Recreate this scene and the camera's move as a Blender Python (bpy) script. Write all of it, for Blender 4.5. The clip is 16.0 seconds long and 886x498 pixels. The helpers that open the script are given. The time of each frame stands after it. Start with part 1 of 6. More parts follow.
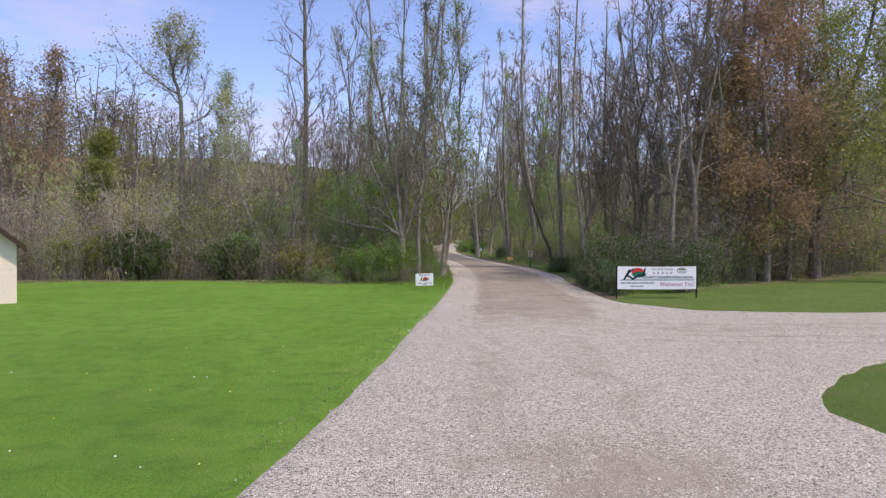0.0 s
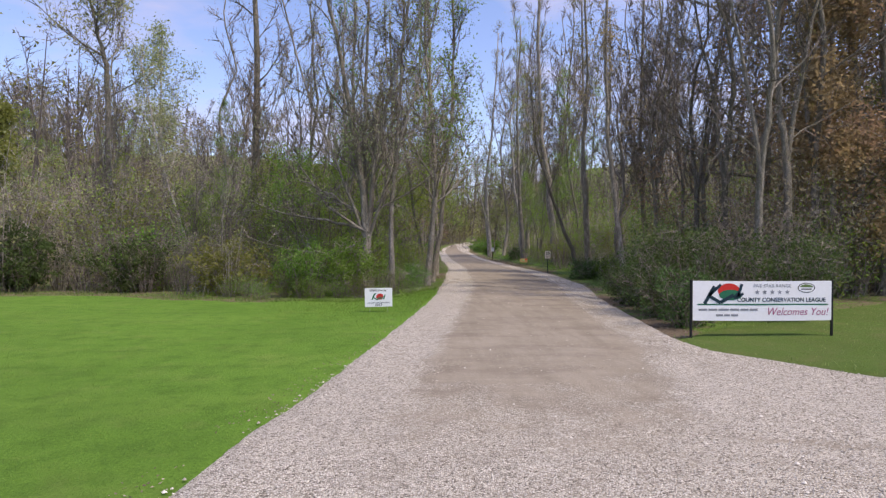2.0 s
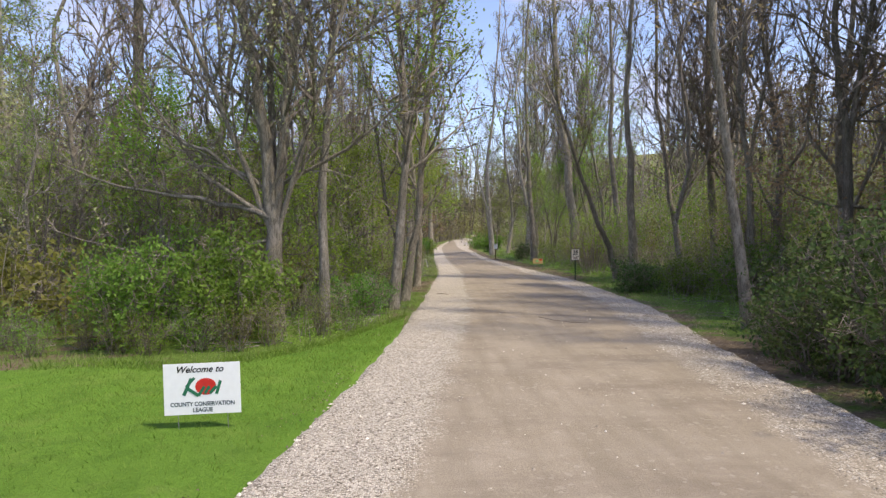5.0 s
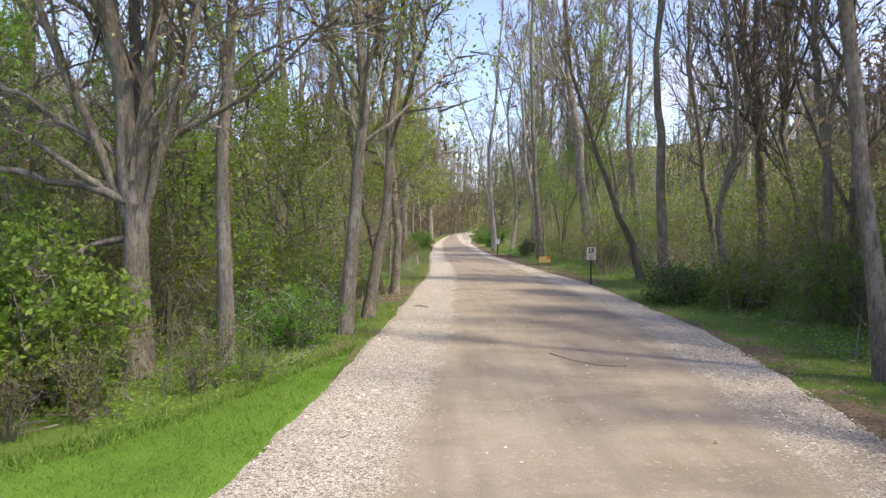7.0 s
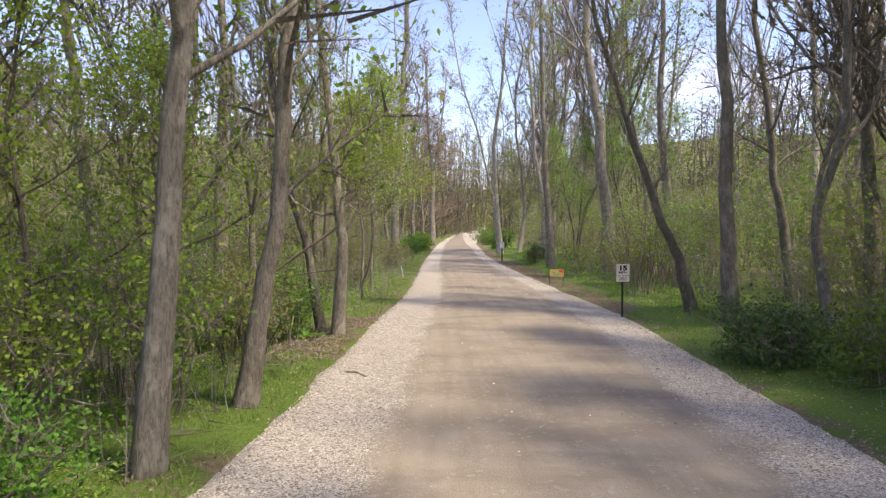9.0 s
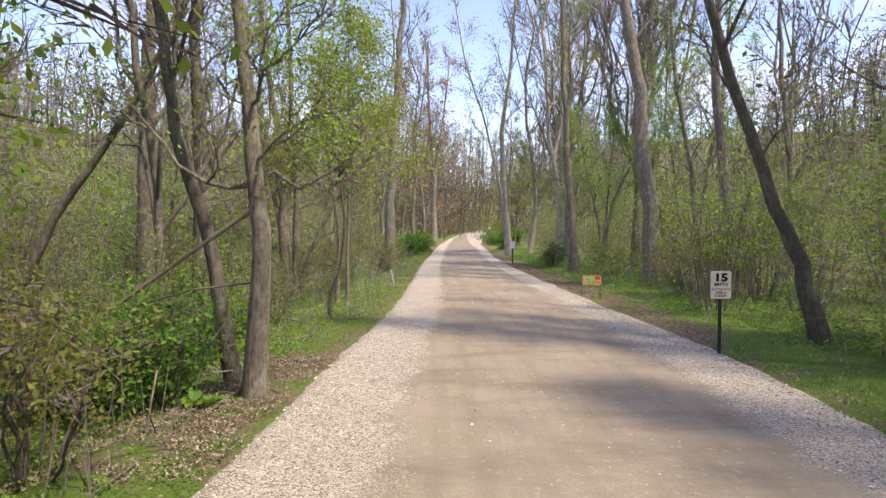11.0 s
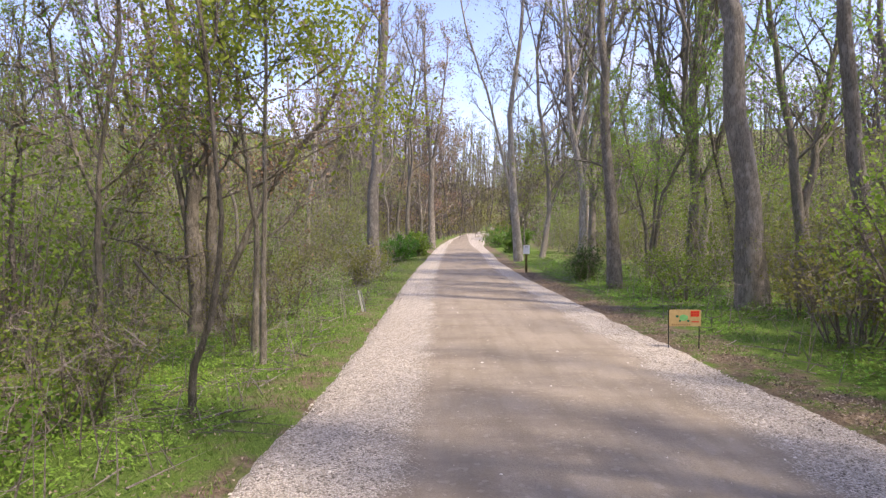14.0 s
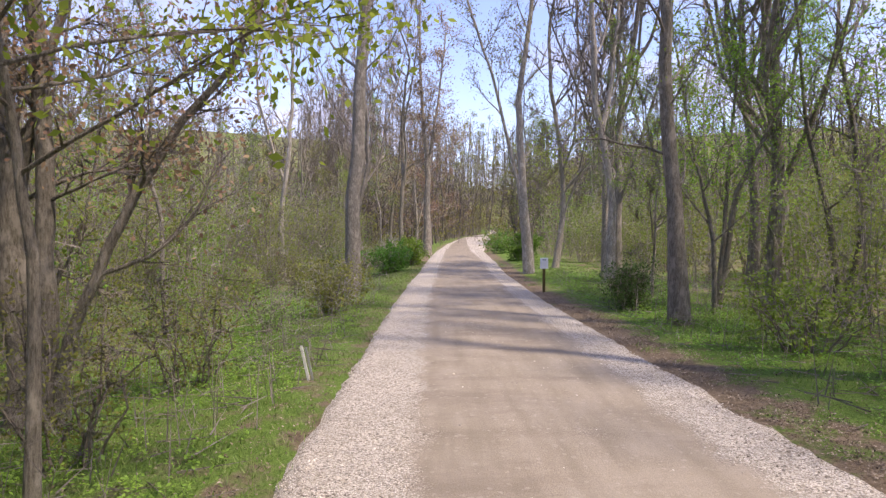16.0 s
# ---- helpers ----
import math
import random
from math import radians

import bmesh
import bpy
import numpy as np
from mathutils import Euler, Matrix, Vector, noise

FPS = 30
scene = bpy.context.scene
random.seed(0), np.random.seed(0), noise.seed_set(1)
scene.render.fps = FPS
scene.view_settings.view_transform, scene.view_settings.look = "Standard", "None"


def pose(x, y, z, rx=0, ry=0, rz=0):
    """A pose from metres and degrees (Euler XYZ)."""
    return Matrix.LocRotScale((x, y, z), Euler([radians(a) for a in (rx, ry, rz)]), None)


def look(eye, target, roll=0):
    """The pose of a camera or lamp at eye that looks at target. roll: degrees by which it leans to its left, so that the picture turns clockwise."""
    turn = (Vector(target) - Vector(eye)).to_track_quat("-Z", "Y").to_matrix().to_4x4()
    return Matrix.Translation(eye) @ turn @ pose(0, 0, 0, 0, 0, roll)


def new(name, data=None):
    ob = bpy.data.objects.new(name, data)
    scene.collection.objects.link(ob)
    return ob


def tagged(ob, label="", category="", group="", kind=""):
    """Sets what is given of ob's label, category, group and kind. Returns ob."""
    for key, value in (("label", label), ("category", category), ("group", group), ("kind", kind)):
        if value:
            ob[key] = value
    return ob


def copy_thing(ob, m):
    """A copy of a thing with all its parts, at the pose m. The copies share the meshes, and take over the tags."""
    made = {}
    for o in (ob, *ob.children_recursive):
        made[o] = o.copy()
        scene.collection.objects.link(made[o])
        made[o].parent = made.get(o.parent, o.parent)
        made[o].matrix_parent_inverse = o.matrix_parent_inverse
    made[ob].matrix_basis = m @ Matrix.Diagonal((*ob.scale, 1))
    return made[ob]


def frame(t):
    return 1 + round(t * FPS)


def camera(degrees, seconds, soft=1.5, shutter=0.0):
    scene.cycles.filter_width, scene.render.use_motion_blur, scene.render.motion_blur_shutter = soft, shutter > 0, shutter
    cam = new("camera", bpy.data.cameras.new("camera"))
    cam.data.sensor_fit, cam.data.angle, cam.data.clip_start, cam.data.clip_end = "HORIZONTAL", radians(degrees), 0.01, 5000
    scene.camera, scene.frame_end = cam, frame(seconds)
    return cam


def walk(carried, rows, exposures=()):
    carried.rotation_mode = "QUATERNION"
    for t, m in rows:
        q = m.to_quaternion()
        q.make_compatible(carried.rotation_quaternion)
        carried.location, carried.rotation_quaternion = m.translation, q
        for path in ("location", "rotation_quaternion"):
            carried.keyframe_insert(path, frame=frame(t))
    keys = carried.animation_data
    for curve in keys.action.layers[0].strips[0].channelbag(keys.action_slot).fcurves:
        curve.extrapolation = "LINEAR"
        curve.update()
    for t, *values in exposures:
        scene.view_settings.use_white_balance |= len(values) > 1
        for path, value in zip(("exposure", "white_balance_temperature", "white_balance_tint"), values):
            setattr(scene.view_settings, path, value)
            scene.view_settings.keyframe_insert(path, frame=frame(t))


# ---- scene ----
cam = camera(71.9, 16.0, soft=1.35)
PATH = [
    (0, (-0.836, 0.934, 1.708), (-0.703, 2.929, 1.683), 0.2),
    (0.5, (-0.371, 2.67, 1.658), (-0.244, 4.666, 1.633), 0.1),
    (1, (0.093, 4.519, 1.603), (0.215, 6.515, 1.576), 0.1),
    (1.5, (0.527, 6.438, 1.605), (0.612, 8.436, 1.576), 0.1),
    (2, (0.953, 8.422, 1.656), (1.018, 10.421, 1.629), 0.1),
    (2.5, (1.28, 10.231, 1.766), (1.334, 12.23, 1.736), 0.0),
    (3, (1.407, 11.945, 1.856), (1.463, 13.944, 1.824), -0.1),
    (3.5, (1.514, 13.502, 1.756), (1.572, 15.501, 1.718), -0.1),
    (4, (1.58, 14.901, 1.63), (1.644, 16.9, 1.594), -0.3),
    (4.2, (1.598, 15.373, 1.617), (1.668, 17.372, 1.58), -0.2),
    (6.3, (2.231, 19.925, 1.637), (2.275, 21.923, 1.581), -0.3),
    (6.5, (2.284, 20.273, 1.651), (2.329, 22.271, 1.59), -0.2),
    (7, (2.451, 21.12, 1.649), (2.497, 23.119, 1.587), -0.1),
    (7.5, (2.618, 22.207, 1.677), (2.671, 24.205, 1.614), 0.1),
    (8, (2.858, 23.439, 1.733), (2.912, 25.437, 1.668), 0.3),
    (8.5, (3.092, 24.789, 1.818), (3.152, 26.787, 1.748), 0.2),
    (9, (3.365, 26.18, 1.903), (3.377, 28.179, 1.833), 0.0),
    (9.2, (3.501, 26.757, 1.935), (3.509, 28.756, 1.865), 0.0),
    (11.3, (3.486, 31.33, 1.673), (3.484, 33.329, 1.608), -0.1),
    (11.5, (3.48, 31.682, 1.657), (3.476, 33.681, 1.593), -0.2),
    (12, (3.485, 32.579, 1.636), (3.48, 34.578, 1.573), -0.2),
    (12.5, (3.491, 33.652, 1.626), (3.491, 35.651, 1.561), -0.1),
    (13, (3.544, 34.72, 1.648), (3.543, 36.719, 1.584), -0.2),
    (13.5, (3.603, 35.81, 1.679), (3.604, 37.809, 1.615), -0.1),
    (14, (3.67, 36.899, 1.726), (3.669, 38.898, 1.66), -0.1),
    (14.5, (3.66, 38.067, 1.788), (3.666, 40.066, 1.722), 0.1),
    (15, (3.637, 39.288, 1.82), (3.65, 41.287, 1.757), 0.0),
    (15.5, (3.666, 40.532, 1.856), (3.678, 42.532, 1.797), -0.1),
    (16, (3.702, 41.769, 1.929), (3.709, 43.769, 1.869), -0.1),
]
walk(cam, [(t, look(eye, target, roll)) for t, eye, target, roll in PATH], exposures=[(0, 0.58, 6850, 14), (2.5, 0.62, 7100, 13), (4.2, 0.76, 7450, 8), (7.0, 1.2, 7430, 8), (9.5, 1.22, 7650, 11), (12.0, 1.27, 7600, 11), (14.5, 1.25, 7180, 18), (16, 1.14, 7120, 18)])

# ---- sky, sun, exposure ----
SUN_AZ, SUN_EL = 122.0, 58.0       # degrees clockwise from +y (the lane's heading), and above the horizon
world = bpy.data.worlds.new("world")
scene.world = world
world.use_nodes = True
wn, wl = world.node_tree.nodes, world.node_tree.links
wn.clear()
sky = wn.new("ShaderNodeTexSky")
sky.sky_type = "NISHITA"
sky.sun_disc = False
sky.sun_elevation, sky.sun_rotation = radians(SUN_EL), radians(SUN_AZ)
sky.air_density, sky.dust_density, sky.ozone_density = 1.0, 0.6, 2.5
wtc = wn.new("ShaderNodeTexCoord")
wmap = wn.new("ShaderNodeMapping")
wmap.inputs["Scale"].default_value = (1.6, 1.6, 5.0)
wmap.inputs["Location"].default_value = (0.35, 0.2, 0.0)
wnoise = wn.new("ShaderNodeTexNoise")
wnoise.inputs["Scale"].default_value, wnoise.inputs["Detail"].default_value = 1.7, 6.0
wnoise.inputs["Roughness"].default_value = 0.55
wramp = wn.new("ShaderNodeValToRGB")
wramp.color_ramp.elements[0].position, wramp.color_ramp.elements[1].position = 0.49, 0.72
wmix = wn.new("ShaderNodeMix")
wmix.data_type = "RGBA"
wmix.inputs["B"].default_value = (3.1, 3.0, 4.2, 1)
wtint = wn.new("ShaderNodeMix")
wtint.data_type, wtint.blend_type = "RGBA", "MULTIPLY"
wtint.inputs["Factor"].default_value = 1.0
wtint.inputs["B"].default_value = (1.0, 0.93, 1.09, 1)
wbg = wn.new("ShaderNodeBackground")
wbg.inputs["Strength"].default_value = 0.15
wout = wn.new("ShaderNodeOutputWorld")
wl.new(wtc.outputs["Generated"], wmap.inputs["Vector"])
wl.new(wmap.outputs["Vector"], wnoise.inputs["Vector"])
wl.new(wnoise.outputs["Fac"], wramp.inputs["Fac"])
wl.new(sky.outputs["Color"], wtint.inputs["A"])
wl.new(wtint.outputs["Result"], wmix.inputs["A"])
wl.new(wramp.outputs["Color"], wmix.inputs["Factor"])
wl.new(wmix.outputs["Result"], wbg.inputs["Color"])
wl.new(wbg.outputs["Background"], wout.inputs["Surface"])

sun = new("sun", bpy.data.lights.new("sun", "SUN"))
sun.data.energy, sun.data.angle, sun.data.color = 2.5, radians(3.0), (1.0, 0.92, 0.80)
_a, _e = radians(SUN_AZ), radians(SUN_EL)
sun.matrix_world = look((0, 0, 40), (-40 * math.sin(_a) * math.cos(_e), -40 * math.cos(_a) * math.cos(_e), 40 - 40 * math.sin(_e)))


# ---- materials ----
def material(name, rough=0.9):
    m = bpy.data.materials.new(name)
    m.use_nodes = True
    n, l = m.node_tree.nodes, m.node_tree.links
    b = n["Principled BSDF"]
    b.inputs["Roughness"].default_value = rough
    b.inputs["Specular IOR Level"].default_value = 0.25
    return m, n, l, b


def coords(n, l, scale=(1, 1, 1), kind="Object"):
    tc, mp = n.new("ShaderNodeTexCoord"), n.new("ShaderNodeMapping")
    mp.inputs["Scale"].default_value = scale
    l.new(tc.outputs[kind], mp.inputs["Vector"])
    return mp.outputs["Vector"]


def noise_tex(n, l, vec, scale, detail=4.0, rough=0.55):
    t = n.new("ShaderNodeTexNoise")
    t.inputs["Scale"].default_value, t.inputs["Detail"].default_value, t.inputs["Roughness"].default_value = scale, detail, rough
    l.new(vec, t.inputs["Vector"])
    return t.outputs["Fac"]


def ramp(n, l, fac, stops):
    r = n.new("ShaderNodeValToRGB")
    while len(r.color_ramp.elements) < len(stops):
        r.color_ramp.elements.new(0.5)
    for e, (p, c) in zip(r.color_ramp.elements, stops):
        e.position = p
        e.color = (*c, 1) if len(c) == 3 else c
    l.new(fac, r.inputs["Fac"])
    return r.outputs["Color"]


def blend(n, l, fac, a, b, mode="MIX"):
    x = n.new("ShaderNodeMix")
    x.data_type, x.blend_type = "RGBA", mode
    for key, v in (("Factor", fac), ("A", a), ("B", b)):
        if isinstance(v, (int, float)):
            x.inputs[key].default_value = v
        elif isinstance(v, tuple):
            x.inputs[key].default_value = (*v, 1)
        else:
            l.new(v, x.inputs[key])
    return x.outputs["Result"]


def bump(n, l, b, height, strength=0.5, distance=0.02):
    x = n.new("ShaderNodeBump")
    x.inputs["Strength"].default_value, x.inputs["Distance"].default_value = strength, distance
    l.new(height, x.inputs["Height"])
    l.new(x.outputs["Normal"], b.inputs["Normal"])


def maths(n, l, op, a, b=0.0, clamp=False):
    x = n.new("ShaderNodeMath")
    x.operation, x.use_clamp = op, clamp
    for i, v in enumerate((a, b)):
        if isinstance(v, (int, float)):
            x.inputs[i].default_value = v
        else:
            l.new(v, x.inputs[i])
    return x.outputs[0]


def plain(name, color, rough=0.7, metal=0.0, grain=0.12):
    m, n, l, b = material(name, rough)
    v = coords(n, l)
    f = noise_tex(n, l, v, 18.0, 5.0)
    dark = tuple(c * (1 - grain) for c in color)
    lite = tuple(min(1, c * (1 + grain)) for c in color)
    l.new(ramp(n, l, f, [(0.3, dark), (0.7, lite)]), b.inputs["Base Color"])
    b.inputs["Metallic"].default_value = metal
    return m


def bark_material(name, dark, lite, moss=0.0, scale=1.0):
    m, n, l, b = material(name, 0.95)
    v = coords(n, l, (34 * scale, 34 * scale, 6 * scale))
    f = noise_tex(n, l, v, 1.5, 8.0, 0.78)
    big = noise_tex(n, l, coords(n, l), 1.1, 3.0)
    col = ramp(n, l, f, [(0.38, dark), (0.5, tuple((p + q) / 2 for p, q in zip(dark, lite))), (0.64, lite)])
    col = blend(n, l, maths(n, l, "MULTIPLY", big, 0.45), col, tuple(c * 0.55 for c in lite), "MIX")
    if moss:
        col = blend(n, l, maths(n, l, "MULTIPLY", noise_tex(n, l, coords(n, l), 2.6, 4.0), moss), col, (0.10, 0.13, 0.04))
    pale = ramp(n, l, noise_tex(n, l, coords(n, l, (1, 1, 0.45)), 7.0, 6.0, 0.7), [(0.5, (0, 0, 0)), (0.6, (0.55, 0.55, 0.55))])
    col = blend(n, l, pale, col, tuple(min(0.7, c * 1.18 + 0.02) for c in lite))
    info = n.new("ShaderNodeObjectInfo")
    hsv = n.new("ShaderNodeHueSaturation")
    l.new(maths(n, l, "ADD", maths(n, l, "MULTIPLY", info.outputs["Random"], 0.5), 0.75), hsv.inputs["Value"])
    l.new(col, hsv.inputs["Color"])
    l.new(hsv.outputs["Color"], b.inputs["Base Color"])
    bump(n, l, b, f, 1.0, 0.05)
    return m


def leaf_material(name, a, b_, c, through_light=0.4):
    """Leaves: three tints spread over the single leaves and clumps, with light passing through."""
    m, n, l, b = material(name, 0.6)
    geo, info = n.new("ShaderNodeNewGeometry"), n.new("ShaderNodeObjectInfo")
    clump = noise_tex(n, l, coords(n, l), 0.9, 3.0)
    f = maths(n, l, "ADD", maths(n, l, "MULTIPLY", geo.outputs["Random Per Island"], 0.42), maths(n, l, "MULTIPLY", clump, 0.62))
    col = ramp(n, l, f, [(0.15, a), (0.5, b_), (0.9, c)])
    hsv = n.new("ShaderNodeHueSaturation")
    l.new(maths(n, l, "ADD", maths(n, l, "MULTIPLY", info.outputs["Random"], 0.35), 0.82), hsv.inputs["Value"])
    l.new(maths(n, l, "ADD", maths(n, l, "MULTIPLY", info.outputs["Random"], 0.05), 0.475), hsv.inputs["Hue"])
    l.new(col, hsv.inputs["Color"])
    l.new(hsv.outputs["Color"], b.inputs["Base Color"])
    tr, mix, out = n.new("ShaderNodeBsdfTranslucent"), n.new("ShaderNodeMixShader"), n["Material Output"]
    l.new(hsv.outputs["Color"], tr.inputs["Color"])
    mix.inputs["Fac"].default_value = through_light
    l.new(b.outputs["BSDF"], mix.inputs[1])
    l.new(tr.outputs["BSDF"], mix.inputs[2])
    l.new(mix.outputs["Shader"], out.inputs["Surface"])
    return m


BARK = bark_material("bark grey-brown", (0.10, 0.083, 0.067), (0.41, 0.36, 0.30), 0.15)
BARK_DARK = bark_material("bark dark", (0.10, 0.084, 0.07), (0.31, 0.268, 0.225), 0.3)
BARK_WOOD = bark_material("bark grey", (0.11, 0.093, 0.078), (0.40, 0.35, 0.30), 0.2)
BARK_PALE = bark_material("bark pale grey", (0.14, 0.12, 0.10), (0.47, 0.42, 0.365), 0.15)
BARK_BIRCH = bark_material("bark birch", (0.25, 0.22, 0.19), (0.66, 0.62, 0.56), 0.0)
TWIG = bark_material("twig", (0.135, 0.112, 0.095), (0.31, 0.264, 0.226), 0.0, 0.6)
TWIG_GREY = bark_material("twig grey", (0.19, 0.165, 0.145), (0.41, 0.365, 0.32), 0.0, 0.6)
TWIG_FAR = bark_material("twig of the far woods", (0.085, 0.072, 0.062), (0.19, 0.162, 0.14), 0.0, 0.3)
LEAF_SPRING = leaf_material("leaf fresh green", (0.12, 0.21, 0.03), (0.22, 0.36, 0.055), (0.36, 0.49, 0.11), 0.5)
LEAF_BRIGHT = leaf_material("leaf bright yellow-green", (0.17, 0.27, 0.035), (0.29, 0.43, 0.06), (0.44, 0.56, 0.12), 0.55)
LEAF_OLIVE = leaf_material("leaf olive", (0.14, 0.15, 0.035), (0.26, 0.27, 0.07), (0.40, 0.39, 0.13), 0.58)
LEAF_DARK = leaf_material("leaf dark green", (0.05, 0.085, 0.026), (0.09, 0.145, 0.042), (0.16, 0.22, 0.075), 0.45)
LEAF_MID = leaf_material("leaf green", (0.065, 0.135, 0.022), (0.135, 0.255, 0.04), (0.25, 0.39, 0.085), 0.5)
LEAF_BUSH = leaf_material("leaf mid green", (0.085, 0.17, 0.028), (0.16, 0.30, 0.05), (0.27, 0.42, 0.09), 0.5)
LEAF_HAZE = leaf_material("leaf yellow-olive", (0.18, 0.22, 0.045), (0.30, 0.35, 0.085), (0.43, 0.46, 0.15), 0.56)
LEAF_RUSSET = leaf_material("leaf russet", (0.25, 0.18, 0.10), (0.39, 0.29, 0.165), (0.47, 0.365, 0.21), 0.62)
LEAF_TAN = leaf_material("leaf dry tan bud", (0.21, 0.175, 0.12), (0.31, 0.265, 0.185), (0.39, 0.345, 0.25), 0.5)
LEAF_PINK = leaf_material("leaf pinkish bud", (0.20, 0.11, 0.08), (0.32, 0.19, 0.13), (0.40, 0.30, 0.16))
LEAF_PALE = leaf_material("leaf pale bud", (0.24, 0.26, 0.10), (0.36, 0.38, 0.17), (0.46, 0.47, 0.25))


def ground_mix(name, kind):
    m, n, l, b = material(name, 1.0)
    b.inputs["Specular IOR Level"].default_value = 0.1
    v = coords(n, l)
    fine, mid, big = noise_tex(n, l, v, 30.0, 6.0, 0.7), noise_tex(n, l, v, 2.2, 5.0, 0.6), noise_tex(n, l, v, 0.35, 4.0)
    grass = ramp(n, l, fine, [(0.3, (0.075, 0.125, 0.028)), (0.55, (0.135, 0.215, 0.045)), (0.8, (0.225, 0.30, 0.09))])
    if kind == "verge":
        grass = ramp(n, l, fine, [(0.3, (0.07, 0.115, 0.025)), (0.55, (0.115, 0.18, 0.04)), (0.8, (0.19, 0.25, 0.075))])
        worn = ramp(n, l, noise_tex(n, l, v, 1.3, 6.0, 0.7), [(0.45, (0, 0, 0)), (0.66, (0.7, 0.7, 0.7))])
        grass = blend(n, l, worn, grass, (0.165, 0.175, 0.065))
        col = blend(n, l, ramp(n, l, big, [(0.42, (0, 0, 0)), (0.66, (0.55, 0.55, 0.55))]), grass, (0.085, 0.13, 0.028))
    elif kind == "lawn":
        grass = ramp(n, l, fine, [(0.3, (0.095, 0.19, 0.026)), (0.55, (0.145, 0.28, 0.04)), (0.8, (0.22, 0.375, 0.07))])
        streak = noise_tex(n, l, coords(n, l, (0.3, 0.8, 1)), 0.8, 5.0, 0.65)
        grass = blend(n, l, ramp(n, l, streak, [(0.4, (0, 0, 0)), (0.62, (0.8, 0.8, 0.8))]), grass, (0.16, 0.285, 0.045))
        dry = ramp(n, l, mid, [(0.60, (0, 0, 0)), (0.78, (1, 1, 1))])
        grass = blend(n, l, maths(n, l, "MULTIPLY", dry, 0.5), grass, (0.21, 0.29, 0.07))
        worn = ramp(n, l, noise_tex(n, l, v, 1.1, 6.0, 0.7), [(0.5, (0, 0, 0)), (0.68, (0.4, 0.4, 0.4))])
        grass = blend(n, l, worn, grass, (0.20, 0.27, 0.065))
        clump = ramp(n, l, noise_tex(n, l, v, 2.6, 6.0, 0.7), [(0.46, (0, 0, 0)), (0.66, (0.5, 0.5, 0.5))])
        grass = blend(n, l, clump, grass, (0.062, 0.135, 0.02))
        dull = ramp(n, l, big, [(0.45, (0, 0, 0)), (0.7, (1, 1, 1))])
        col = blend(n, l, maths(n, l, "MULTIPLY", dull, 0.45), grass, (0.085, 0.18, 0.025))
    else:
        litter = ramp(n, l, noise_tex(n, l, v, 14.0, 8.0, 0.75), [(0.25, (0.075, 0.056, 0.038)), (0.5, (0.19, 0.145, 0.10)), (0.75, (0.33, 0.265, 0.19))])
        at = n.new("ShaderNodeAttribute")
        at.attribute_name = "green"
        f = maths(n, l, "ADD", at.outputs["Fac"], maths(n, l, "MULTIPLY", maths(n, l, "SUBTRACT", mid, 0.5), 1.6))
        col = blend(n, l, ramp(n, l, f, [(0.35, (0, 0, 0)), (0.62, (1, 1, 1))]), litter, grass)
    l.new(col, b.inputs["Base Color"])
    bump(n, l, b, fine, 0.9, 0.05)
    return m


LAWN = ground_mix("lawn grass", "lawn")
VERGE = ground_mix("dull verge grass", "verge")
FLOOR = ground_mix("forest floor", "floor")


